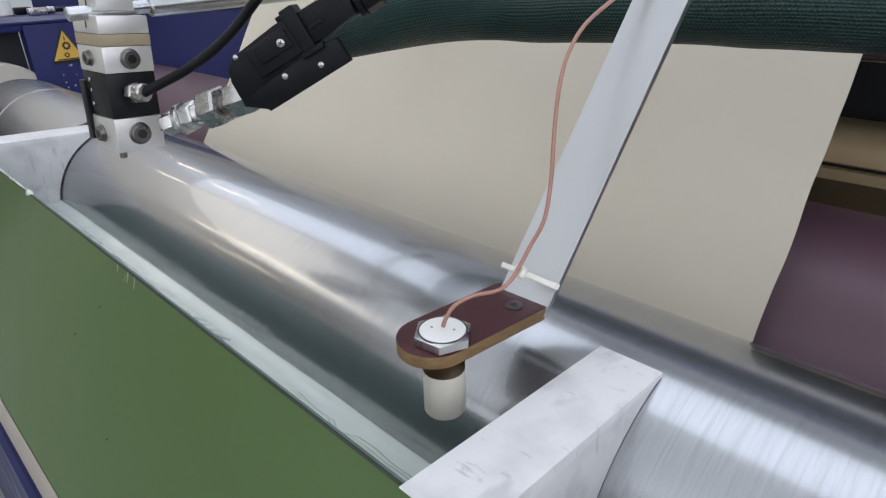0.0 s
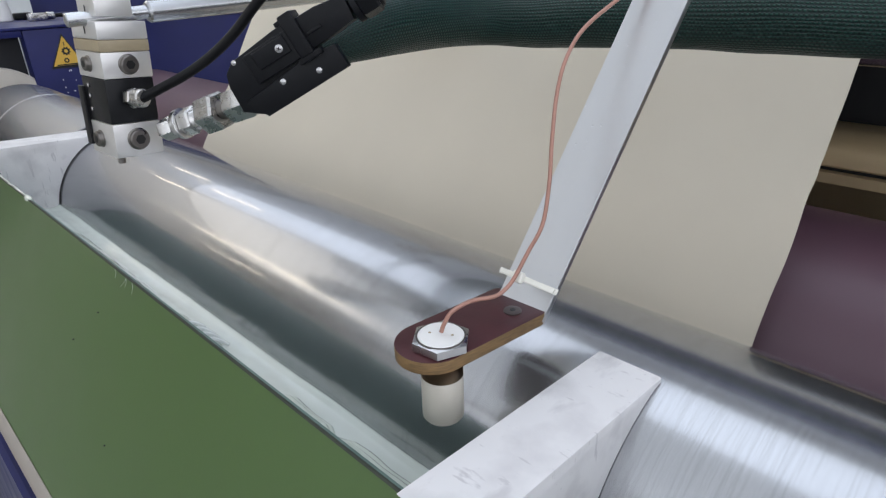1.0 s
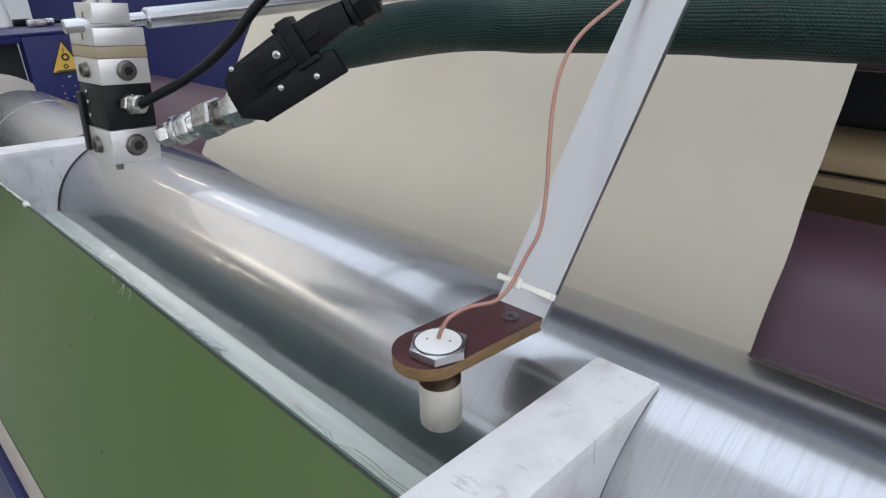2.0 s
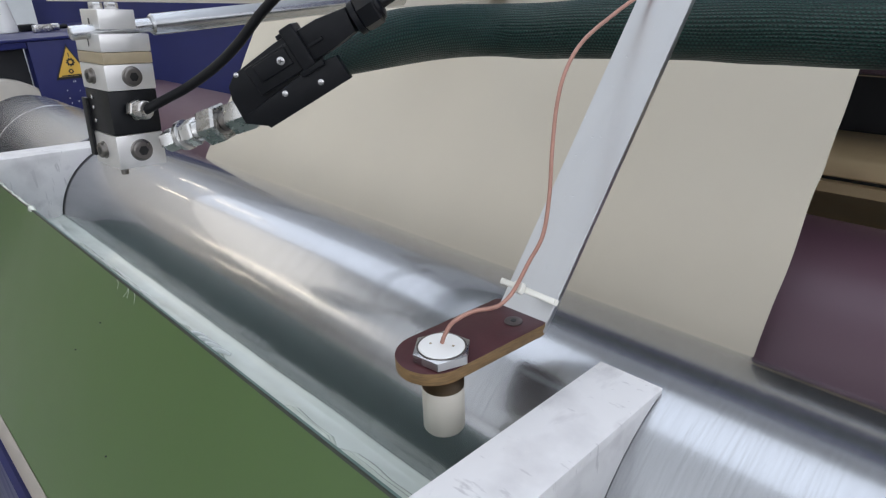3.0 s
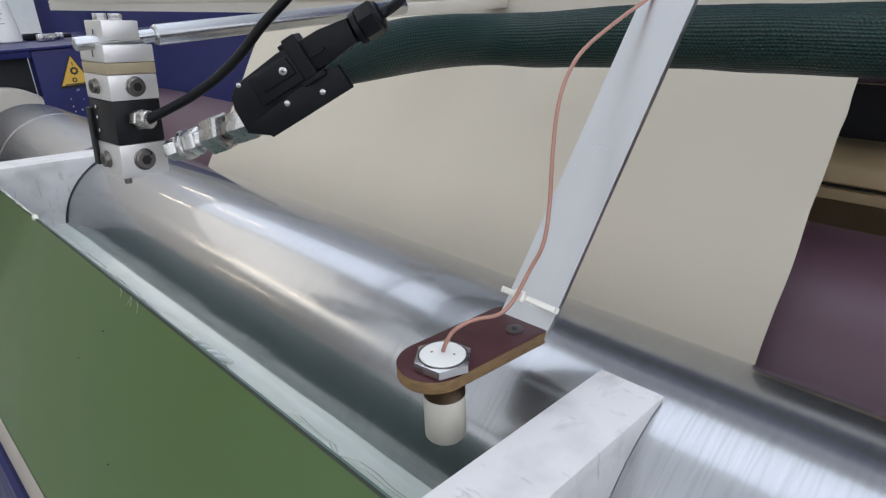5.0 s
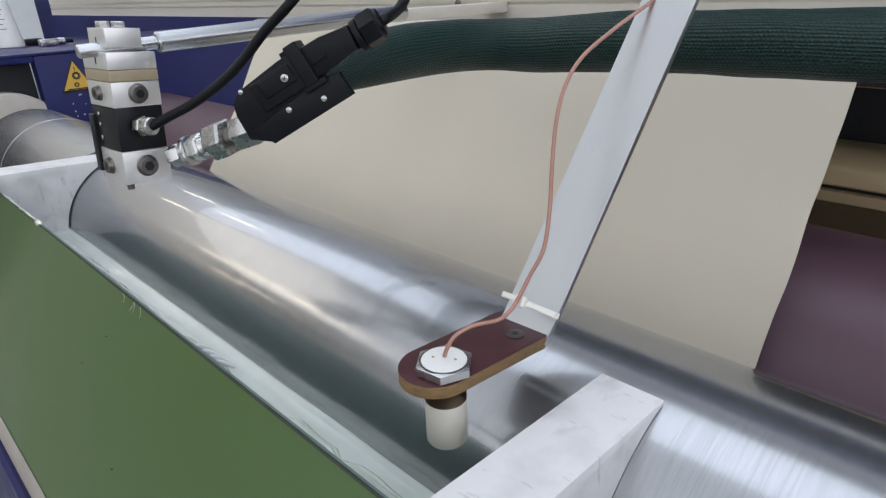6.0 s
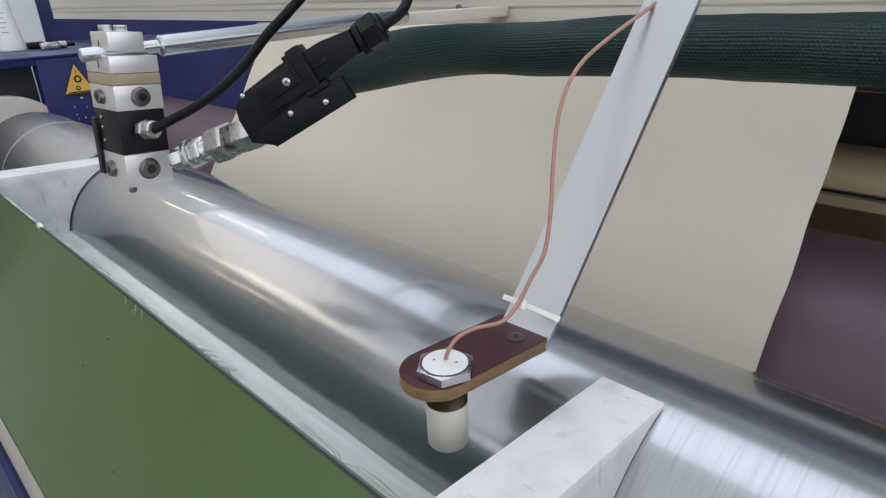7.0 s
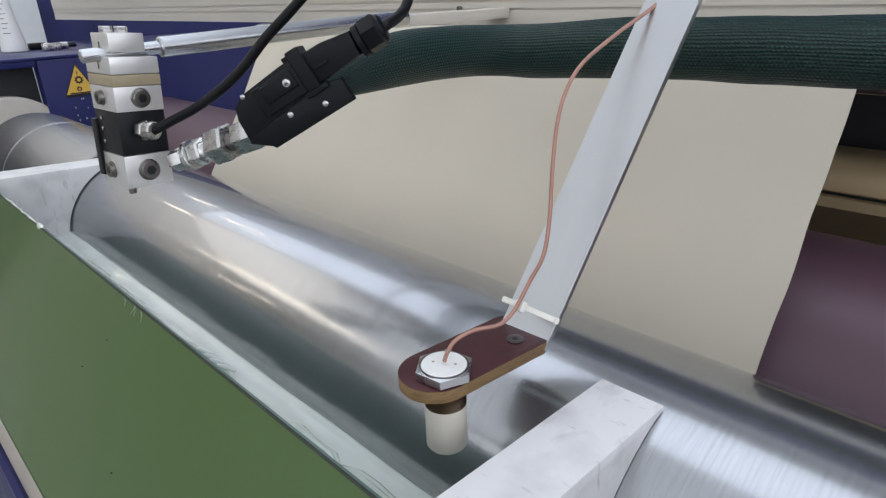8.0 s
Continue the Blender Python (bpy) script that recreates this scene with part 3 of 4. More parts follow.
# ---------------------------------------------------------------- fabric, rolls and rails behind
TURN_S, TURN_R = 0.322, 0.030               # where the web turns back over its guide roller


def web_at(s, w):
    """A point of the web, s along its run and w behind its face: up the slope, then back over the guide roller."""
    a = max(0.0, (s - TURN_S) / TURN_R)
    run = min(s, TURN_S)
    ny, nz = 0.845 * math.cos(a) - 0.534 * math.sin(a), -0.534 * math.cos(a) - 0.845 * math.sin(a)
    cy, cz = FAB_DY * run + 0.845 * TURN_R, FAB_DZ * run - 0.534 * TURN_R
    return cy + (w - TURN_R) * ny, cz + (w - TURN_R) * nz


def fabric():
    f = thing("fabric_web", (0, FAB_Y, FAB_Z), "cream coated fabric web running up from the roller", "fabric")
    bm = bmesh.new()
    nx, ns = 90, 96
    sides = ([], [])
    for i in range(nx + 1):
        u = i / nx
        front, back = [], []
        for j in range(ns + 1):
            s = -0.16 + 0.575 * j / ns
            left = -1.235 + 0.012 * noise.noise(Vector((s * 6, 3.3, 0.4)))
            right = -0.147 + 0.002 * noise.noise(Vector((s * 22, 8.3, 0.4)))
            x = left + (right - left) * u
            w = 0.0035 * noise.noise(Vector((x * 3.2, s * 2, 1.3))) + 0.0015 * noise.noise(Vector((x * 11, s * 3, 5.3)))
            w *= min(1, max(0, (s + 0.1) * 4)) * min(1, max(0, (TURN_S - s) * 12))
            front.append(bm.verts.new((x, *web_at(s, w))))
            back.append(bm.verts.new((x, *web_at(s, w + 0.0009))))
        sides[0].append(front)
        sides[1].append(back)
    for rows in sides:
        for p, q in zip(rows, rows[1:]):
            for j in range(ns):
                bm.faces.new((p[j], q[j], q[j + 1], p[j + 1]))
    for e in (0, nx):
        for j in range(ns):
            bm.faces.new((sides[0][e][j], sides[0][e][j + 1], sides[1][e][j + 1], sides[1][e][j]))
    for e in (0, ns):
        for i in range(nx):
            bm.faces.new((sides[0][i][e], sides[0][i + 1][e], sides[1][i + 1][e], sides[1][i][e]))
    part("web", bm, M_FABRIC, f, smooth=60)
    y, z = web_at(TURN_S, TURN_R)
    g = thing("guide_roller", (0, FAB_Y + y, FAB_Z + z), "slim steel guide roller under the turned web", "roller")
    bm = bmesh.new()
    lathe(bm, [(-1.30, TURN_R - 0.004), (-1.298, TURN_R - 0.0015), (0.598, TURN_R - 0.0015), (0.60, TURN_R - 0.004)], pose(0, 0, 0, 0, 90, 0), 40)
    part("shell", bm, M_SATIN, g, smooth=50)
    for x in (-1.36, 0.602):
        bm = bmesh.new()
        lathe(bm, [(x, 0.010), (x + 0.058, 0.010)], pose(0, 0, 0, 0, 90, 0), 20)
        part("journal", bm, M_STEEL, g)
    return f


def edge_waves(f):
    """Small flares of the selvedge that ride up with the web."""
    out = []
    for k in range(3):
        bm = bmesh.new()
        n = 16
        rows = []
        for i in range(n + 1):
            s = -0.045 + 0.09 * i / n
            g = 0.0026 * math.exp(-(s / 0.024) ** 2) * (1 + 0.2 * math.sin(k + s * 60)) - 0.0016
            rows.append([bm.verts.new((x, FAB_DY * s + o * 0.845 - c * 0.3, FAB_DZ * s - o * 0.534 + c * 0.2)) for x, o, c in ((-0.1520, 0.0001, 0), (-0.1475 + g, 0.0001, max(g, 0)), (-0.1475 + g, 0.0008, max(g, 0)), (-0.1520, 0.0008, 0))])
        for p, q in zip(rows, rows[1:]):
            for j in range(4):
                bm.faces.new((p[j], p[(j + 1) % 4], q[(j + 1) % 4], q[j]))
        bm.faces.new(rows[0][::-1])
        bm.faces.new(rows[-1])
        out.append(part("edge_flare", bm, M_FABRIC, f, smooth=60))
    return out


def back_rolls():
    r = thing("mauve_roll", (-0.8, 0.736, 0.93), "large mauve covered roll behind the fabric web", "roll")
    bm = bmesh.new()
    lathe(bm, [(-1.23, 0.19), (-1.22, 0.2), (1.6, 0.2), (1.61, 0.19)], pose(0, 0, 0, 0, 90, 0), 96)
    part("cover", bm, M_PURPLE, r, smooth=50)
    bm = bmesh.new()
    lathe(bm, [(-1.33, 0.04), (-1.23, 0.04)], pose(0, 0, 0, 0, 90, 0), 24)
    part("journal", bm, M_STEEL, r)
    g = thing("champagne_rail", (-0.2, 0.95, 1.15), "champagne coloured metal rail with a dark slot", "rail")
    bm = bmesh.new()
    prism(bm, [(0, -0.004), (0.004, 0.004), (0.016, 0.013), (0.034, 0.018), (0.060, 0.019), (0.172, 0.004), (0.172, -0.024), (0.004, -0.024), (0, -0.021)], -1.0, 0.9, "x", 0.001)
    part("upper_bar", bm, M_GOLD, g)
    # black filler between the bars paints the shade of the slot
    bm = bmesh.new()
    box(bm, (-1.0, 0.012, -0.0305), (0.9, 0.168, -0.0245))
    part("slot", bm, M_INK, g)
    bm = bmesh.new()
    prism(bm, [(0, -0.031), (0.172, -0.031), (0.172, -0.140), (0.110, -0.140), (0.070, -0.085), (0.010, -0.052), (0.002, -0.046)], -1.0, 0.9, "x", 0.001)
    part("lower_bar", bm, M_GOLD, g)
    # near-black plate gives the shaded gap behind the rolls
    bm = bmesh.new()
    box(bm, (-0.85, 1.12, 0.0), (0.8, 1.16, 1.4415), 0.004)
    solo("back_shade", bm, M_VOID, "near-black plate painting the shade at the back of the machine", "guard")


def hood():
    bm = bmesh.new()
    box(bm, (-0.90, 0.82, 1.4455), (0.80, 1.20, 1.460), 0.003)
    solo("top_hood", bm, M_BLUE, "navy painted hood over the back rolls", "hood")
    # unseen plate, added to darken the roller's reflection and shade the mauve roll
    bm = bmesh.new()
    box(bm, (-0.88, 1.160, 1.4605), (0.78, 1.185, 2.35), 0.003)
    solo("rear_shade", bm, M_BLUE, "tall navy plate added on the hood, out of view, to block light", "guard")


def cream_rail():
    r = thing("cream_rail", (-1.0, 0.80, 1.36), "cream extruded rail with two dark grooves", "rail")
    bm = bmesh.new()
    prism(bm, [(0, -0.013), (0, 0.0085), (0.004, 0.0085), (0.004, 0.0125), (0, 0.0125), (0, 0.022), (0.004, 0.022), (0.004, 0.026), (0, 0.026), (0, 0.085), (0.05, 0.085), (0.05, -0.013)], -2.06, 1.5, "x")
    part("profile", bm, M_RAIL, r)
    bm = bmesh.new()
    box(bm, (0.306, -0.250, -0.002), (0.346, -0.001, 0.013), 0.002)
    part("bracket", bm, M_RAIL, r)
    bm = bmesh.new()
    lathe(bm, [(0, 0.005), (0.004, 0.005), (0.005, 0.004)], along((0.24, 0, 0.012), (0.24, -0.1, 0.012)), 12)
    part("screw", bm, M_DARKSTEEL, r)


FABRIC = fabric()
FLARES = edge_waves(FABRIC)
back_rolls()
hood()
cream_rail()


# ---------------------------------------------------------------- level sensor on its bracket
# sensor, valve and hose stand clear of the roller: drawn up by a tenth from their plans below, along the operator's line of sight
UP = Matrix.Translation((-0.0037, 0.0024, 1.3972)) @ Matrix.Scale(0.9, 4) @ Matrix.Translation((0.0037, -0.0024, -1.3972))


def level_sensor():
    s = thing("level_sensor", (-0.2595, 0.2490, 1.1590), "white cylindrical level sensor with a hex nut and copper coloured wire", "sensor", m=UP @ pose(-0.2595, 0.2490, 1.1590))
    bm = bmesh.new()
    lathe(bm, [(-0.0585, 0.0125), (-0.058, 0.0138), (-0.0565, 0.0148), (-0.0230, 0.0148), (-0.0225, 0.0140)], None, 40)
    part("barrel", bm, M_BARREL, s, "ivory plastic barrel")
    bm = bmesh.new()
    rings = [(-0.030, 0.0130)]
    for k in range(14):
        rings += [(-0.0298 + 0.0016 * k, 0.0134), (-0.0290 + 0.0016 * k, 0.0148)]
    rings += [(0.0060, 0.0146), (0.0065, 0.0142)]
    lathe(bm, rings, None, 40)
    part("thread", bm, M_THREAD, s, "brass coloured thread")
    bm = bmesh.new()
    hexnut(bm, 0.0208, 0.0072, pose(0, 0, 0.0005), turn=radians(8), ch=0.10)
    part("nut", bm, M_STEEL, s, "bright steel hex nut")
    bm = bmesh.new()
    lathe(bm, [(0.0070, 0.0172), (0.0080, 0.0171), (0.0080, 0.0160), (0.0070, 0.0159)], None, 48, caps=False)
    part("rim", bm, M_DARKSTEEL, s)
    bm = bmesh.new()
    lathe(bm, [(0.0070, 0.0159), (0.0080, 0.0158), (0.0085, 0.0153), (0.0086, 0.001)], None, 48)
    part("cap", bm, M_CAP, s, "white end cap with two small marks")
    for x, y in ((-0.007, -0.0035), (0.0065, 0.0045)):
        bm = bmesh.new()
        lathe(bm, [(0.0085, 0.0011), (0.0088, 0.0009)], pose(x, y, 0), 10)
        part("lamp_dot", bm, M_BRASS, s)
    o = Vector((-0.2595, 0.2490, 1.1590))
    pts = []
    for x, y, z in ((-0.2585, 0.2485, 1.1700), (-0.2569, 0.2502, 1.1766), (-0.2557, 0.2569, 1.1833), (-0.2520, 0.2710, 1.1864), (-0.2437, 0.2861, 1.1870), (-0.2420, 0.2963, 1.1897), (-0.2415, 0.3047, 1.1953), (-0.2405, 0.3180, 1.2104), (-0.2380, 0.3299, 1.2278), (-0.2426, 0.3422, 1.2525), (-0.2506, 0.3548, 1.2810), (-0.2591, 0.3706, 1.3094), (-0.2635, 0.3866, 1.3308), (-0.2639, 0.4075, 1.3485), (-0.2576, 0.4401, 1.3661), (-0.2476, 0.4826, 1.3866), (-0.2440, 0.5176, 1.4077), (-0.2405, 0.5480, 1.4330), (-0.2385, 0.5850, 1.4720)):
        q = Vector((x, y, z)) - o
        pts.append((q.x, q.y, q.z, 0.00150))
    bm = bmesh.new()
    tube(bm, pts, 12, 8)
    part("wire", bm, M_WIRE, s, "copper coloured signal wire", smooth=80)


def bracket():
    b = thing("sensor_bracket", (-0.2585, 0.2935, 1.1535), "maroon laminate bracket plate on a flat aluminium arm", "bracket", m=UP @ pose(-0.2585, 0.2935, 1.1535))
    # plate outline: round at the sensor, corners eased at the arm
    top = []
    hw = 0.0262
    ax = Vector((0.0095, 0.0910)).normalized()
    sd = Vector((ax.y, -ax.x))
    c0 = Vector((-0.0085, -0.0455))
    for k in range(25):
        a = math.pi + math.pi * k / 24
        top.append(c0 + hw * (math.cos(a) * sd + math.sin(a) * ax))
    for sx in (1, -1):
        cr = c0 + ax * 0.0810 + sd * (sx * (hw - 0.010))
        for k in range(7):
            a = (0 if sx > 0 else math.pi / 2) + math.pi / 2 * k / 6
            top.append(cr + 0.010 * (math.cos(a) * sd + math.sin(a) * ax))
    bm = bmesh.new()
    prism(bm, top, -0.0035, 0.0058, "z", 0.0004)
    me = mesh_of("plate", bm, [M_PLATE, M_PLATE_EDGE])
    for p in me.polygons:
        p.material_index = 0 if abs(p.normal.z) > 0.6 else 1
    ob = new("plate", me)
    ob.parent = b
    tagged(ob, "maroon laminate plate with a tan sawn edge")
    p = c0 + ax * 0.069 + sd * 0.0085
    bm = bmesh.new()
    lathe(bm, [(0.0058, 0.0066), (0.0068, 0.0066), (0.0070, 0.0062), (0.0070, 0.0030)], pose(p.x, p.y, 0), 28)
    sc = part("screw", bm, M_SCREW, b, "dark countersunk socket screw")
    bm = bmesh.new()
    lathe(bm, [(0.0071, 0.0024), (0.0073, 0.0022)], pose(p.x, p.y, 0), 6)
    part("socket", bm, M_PLUGIN, sc)
    # the arm: a flat bar that rises away over the fabric, bent at its foot
    foot, knee, head = Vector((0.0038, 0.028, 0.0005)), Vector((0.0045, 0.036, 0.0035)), Vector((0.0305, 0.260, 0.345))
    d = (head - knee).normalized()
    across = Vector((1, 0.02, 0)).normalized()
    nrm = across.cross(d).normalized()
    bm = bmesh.new()
    hw, th = 0.0215, 0.0058
    st = [(foot, Vector((0, -0.25, 1)).normalized()), (knee - Vector((0, 0.004, 0.003)), nrm.lerp(Vector((0, -0.25, 1)), 0.5).normalized()), (knee + d * 0.006, nrm), (knee.lerp(head, 0.5), nrm), (head, nrm)]
    rows = []
    for q, nn in st:
        if nn.z < 0:
            nn = -nn
        low = 0.0016 if q.z < 0.05 else 0.0
        rows.append([bm.verts.new(q + across * (sx * hw - (low if sx < 0 else 0.0)) + nn * sz) for sx, sz in ((-1, 0), (1, 0), (1, -th), (-1, -th))])
    for a, c in zip(rows, rows[1:]):
        for k in range(4):
            bm.faces.new((a[k], a[(k + 1) % 4], c[(k + 1) % 4], c[k]))
    bm.faces.new(rows[0][::-1])
    bm.faces.new(rows[-1])
    bmesh.ops.bevel(bm, geom=[e for e in bm.edges if abs((e.verts[0].co - e.verts[1].co).normalized().dot(across)) < 0.5], offset=0.0007, segments=2, affect="EDGES")
    part("arm", bm, M_BAR, b, "scuffed flat aluminium arm")


def cable_tie():
    bm = bmesh.new()
    c = Vector((-0.2385, 0.3135, 1.1905))
    d = Vector((0.0215, 0.222, 0.341)).normalized()
    a = Vector((1, 0.02, 0)).normalized()
    n = a.cross(d)
    n = n if n.z > 0 else -n
    m = Matrix.Translation(c) @ Matrix((a, d, n)).transposed().to_4x4()
    t = thing("cable_tie", (0, 0, 0), "natural nylon cable tie round the arm and wire", "cable tie", m=UP @ m)
    box(bm, (-0.0222, -0.0016, 0.0004), (0.0245, 0.0018, 0.0018), 0.0005)
    box(bm, (-0.0222, -0.0022, -0.0075), (0.0230, 0.0022, -0.0063), 0.0004)
    box(bm, (-0.0226, -0.0022, -0.0075), (-0.0212, 0.0022, 0.0018), 0.0004)
    part("strap", bm, M_TIE, t)
    bm = bmesh.new()
    box(bm, (-0.0085, -0.0042, 0.001), (0.0000, 0.0042, 0.0070), 0.0022, seg=3)
    part("head", bm, M_TIE, t)


level_sensor()
bracket()
cable_tie()


# ---------------------------------------------------------------- dispensing valve, rod, fittings, connector and hose
VX, VY, VZ = -0.6525, 0.1970, 1.2275     # lower corner of the valve block towards the operator


def plug(bm_parent, at, way, r, name="plug"):
    a = Vector(at)
    bm = bmesh.new()
    lathe(bm, [(-0.001, r * 1.12), (0.0006, r * 1.12), (0.0012, r), (0.0042, r * 0.97), (0.0050, r * 0.86), (0.0050, r * 0.5)], along(a, a + Vector(way)), 28)
    p = part(name, bm, M_DARKSTEEL, bm_parent, "dark screwed plug with a hex socket")
    bm = bmesh.new()
    lathe(bm, [(0.0051, r * 0.52), (0.0053, r * 0.5)], along(a, a + Vector(way)), 6)
    part("socket", bm, M_PLUGIN, p)


def valve():
    w, d = 0.047, 0.055
    v = thing("dispensing_valve", (VX, VY, VZ), "aluminium and black dispensing valve clamped on a rod", "valve", m=UP @ pose(VX, VY, VZ, -4, 0, 4))

    def block(name, z0, z1, material, label="", gx=0.0, gy0=0.0, gy1=0.0, bev=0.0012):
        bm = bmesh.new()
        box(bm, (-d - gx, gy0, z0), (gx, w + gy1, z1), bev)
        return part(name, bm, material, v, label)
    low = block("outlet_block", 0.0, 0.033, M_ALU, "milled aluminium outlet block")
    plug(low, (0.0, 0.0230, 0.017), (1, 0, 0), 0.0098)
    plug(low, (-0.031, 0.0, 0.016), (0, -1, 0), 0.0078)
    bm = bmesh.new()
    lathe(bm, [(-0.006, 0.0030), (-0.0055, 0.0036), (0.001, 0.0036)], pose(-0.006, 0.006, 0), 14)
    part("drip_screw", bm, M_DARKSTEEL, v)
    mid = block("solenoid", 0.0332, 0.0755, M_SOLENOID, "black solenoid body", gx=-0.0006, bev=0.002)
    bm = bmesh.new()
    box(bm, (-d - 0.004, -0.003, 0.008), (-d + 0.006, 0.001, 0.066), 0.0008)
    part("back_strip", bm, M_SOLENOID, v)
    for z in (0.045, 0.058, 0.068):
        bm = bmesh.new()
        lathe(bm, [(0, 0.0022), (0.0016, 0.0022), (0.0022, 0.0012)], along((-0.036, -0.0002, z), (-0.036, -1, z)), 12)
        part("screw", bm, M_STEEL, mid)
    up = block("upper_block", 0.0758, 0.1000, M_ALU, "milled aluminium upper block", gx=0.0005)
    plug(up, (0.0005, 0.0245, 0.0885), (1, 0, 0), 0.0086)
    plug(up, (-0.029, 0.0, 0.0885), (0, -1, 0), 0.0068)
    block("spacer", 0.1003, 0.1110, M_BRASS, "tan spacer plate", gx=0.0012)
    block("lower_clamp", 0.1113, 0.1275, M_ALU, "aluminium clamp half", gx=0.0008)
    bm = bmesh.new()
    box(bm, (-d + 0.012, 0.004, 0.1315), (-0.004, w - 0.009, 0.1490), 0.001)
    part("upper_clamp", bm, M_ALU, v, "aluminium clamp half")
    # black bars laid on the clamp faces for the shade of their slots
    for name, lo, hi in (("slot", (-0.0262, 0.0035, 0.1330), (-0.0247, 0.0045, 0.1410)), ("slot", (-0.0252, -0.0004, 0.1160), (-0.0237, 0.0006, 0.1225))):
        bm = bmesh.new()
        box(bm, lo, hi)
        part(name, bm, M_PLUGIN, v)
    for y in (0.014, 0.0245):
        bm = bmesh.new()
        hexnut(bm, 0.0062, 0.0062, pose(-0.030 if y < 0.02 else -0.021, y, 0.149), turn=0.3)
        part("bolt", bm, M_STEEL, v)


def support_rod():
    a, b = Vector((-0.674, 0.1885, 1.3560)), Vector((-0.674, 0.600, 1.3690))
    r = thing("support_rod", a, "bright stepped steel rod carrying the valve", "rod", m=UP @ along(a, b))
    n = (b - a).length
    bm = bmesh.new()
    lathe(bm, [(0, 0.0052), (0.001, 0.0064), (0.075, 0.0064)], None, 28)
    part("thin_end", bm, M_ROD, r)
    bm = bmesh.new()
    lathe(bm, [(0.0745, 0.0085), (0.0765, 0.0102), (n, 0.0102)], None, 32)
    part("thick_shaft", bm, M_ROD, r)


def fittings():
    f = thing("hose_fittings", (-0.640, 0.243, 1.2495), "zinc plated screwed hose fittings on the valve outlet", "pipe fitting", m=UP @ pose(-0.640, 0.243, 1.2495))
    o = Vector((-0.640, 0.243, 1.2495))
    e = Vector((-0.5345, 0.2890, 1.2860))
    m = along((0, 0, 0), e - o)
    n = (e - o).length
    for name, z0, z1, r, hexed in (("collar", 0.0, 0.0165, 0.0115, True), ("neck", 0.0167, 0.0225, 0.0078, False), ("ring", 0.0227, 0.029, 0.0150, False), ("union_nut", 0.0302, 0.045, 0.0138, True), ("thread", 0.0452, 0.058, 0.0108, False), ("swivel_nut", 0.0582, 0.080, 0.0190, True), ("stem", 0.0802, 0.092, 0.0098, False), ("end_nut", 0.0922, n, 0.0168, True)):
        bm = bmesh.new()
        if hexed:
            hexnut(bm, r, z1 - z0, m @ pose(0, 0, z0), turn=0.35 if z0 < 0.05 else 0.1)
        elif name == "thread":
            rings = []
            for k in range(8):
                rings += [(z0 + 0.0017 * k, r * 0.92), (z0 + 0.0017 * k + 0.0008, r)]
            lathe(bm, rings, m, 24)
        else:
            lathe(bm, [(z0, r * 0.93), (z0 + 0.0007, r), (z1 - 0.0007, r), (z1, r * 0.93)], m, 28)
        # neck and stem coloured darker to paint the shade in the gaps between nuts
        part(name, bm, M_DARKSTEEL if name in ("neck", "stem") else M_FIT, f)


def power_cable():
    c = thing("power_cable", (-0.648, 0.220, 1.284), "black rubber power cable with a plated gland", "cable", m=UP @ pose(-0.648, 0.220, 1.284))
    o = Vector((-0.648, 0.220, 1.284))
    w = Vector((0.95, 0.30, 0.05)).normalized()
    m = along((0, 0, 0), w)
    bm = bmesh.new()
    hexnut(bm, 0.0098, 0.008, m, turn=0.2)
    part("gland", bm, M_GLAND, c, "plated cable gland")
    bm = bmesh.new()
    lathe(bm, [(0.0082, 0.0075), (0.010, 0.0088), (0.018, 0.0088), (0.0195, 0.0075)], m, 24)
    part("gland_cap", bm, M_GLAND, c)
    pts = [(*(w * 0.017), 0.0048)]
    for x, y, z in ((-0.6218, 0.2389, 1.2923), (-0.5996, 0.2578, 1.3055), (-0.5773, 0.2761, 1.3225), (-0.5577, 0.2923, 1.3425), (-0.5388, 0.3082, 1.3672), (-0.5216, 0.3210, 1.3849), (-0.5067, 0.3346, 1.4030), (-0.4894, 0.3493, 1.4240)):
        pts.append((x - o.x, y - o.y, z - o.z, 0.0046))
    bm = bmesh.new()
    tube(bm, pts, 16, 8)
    part("sheath", bm, M_CABLE, c, smooth=80)


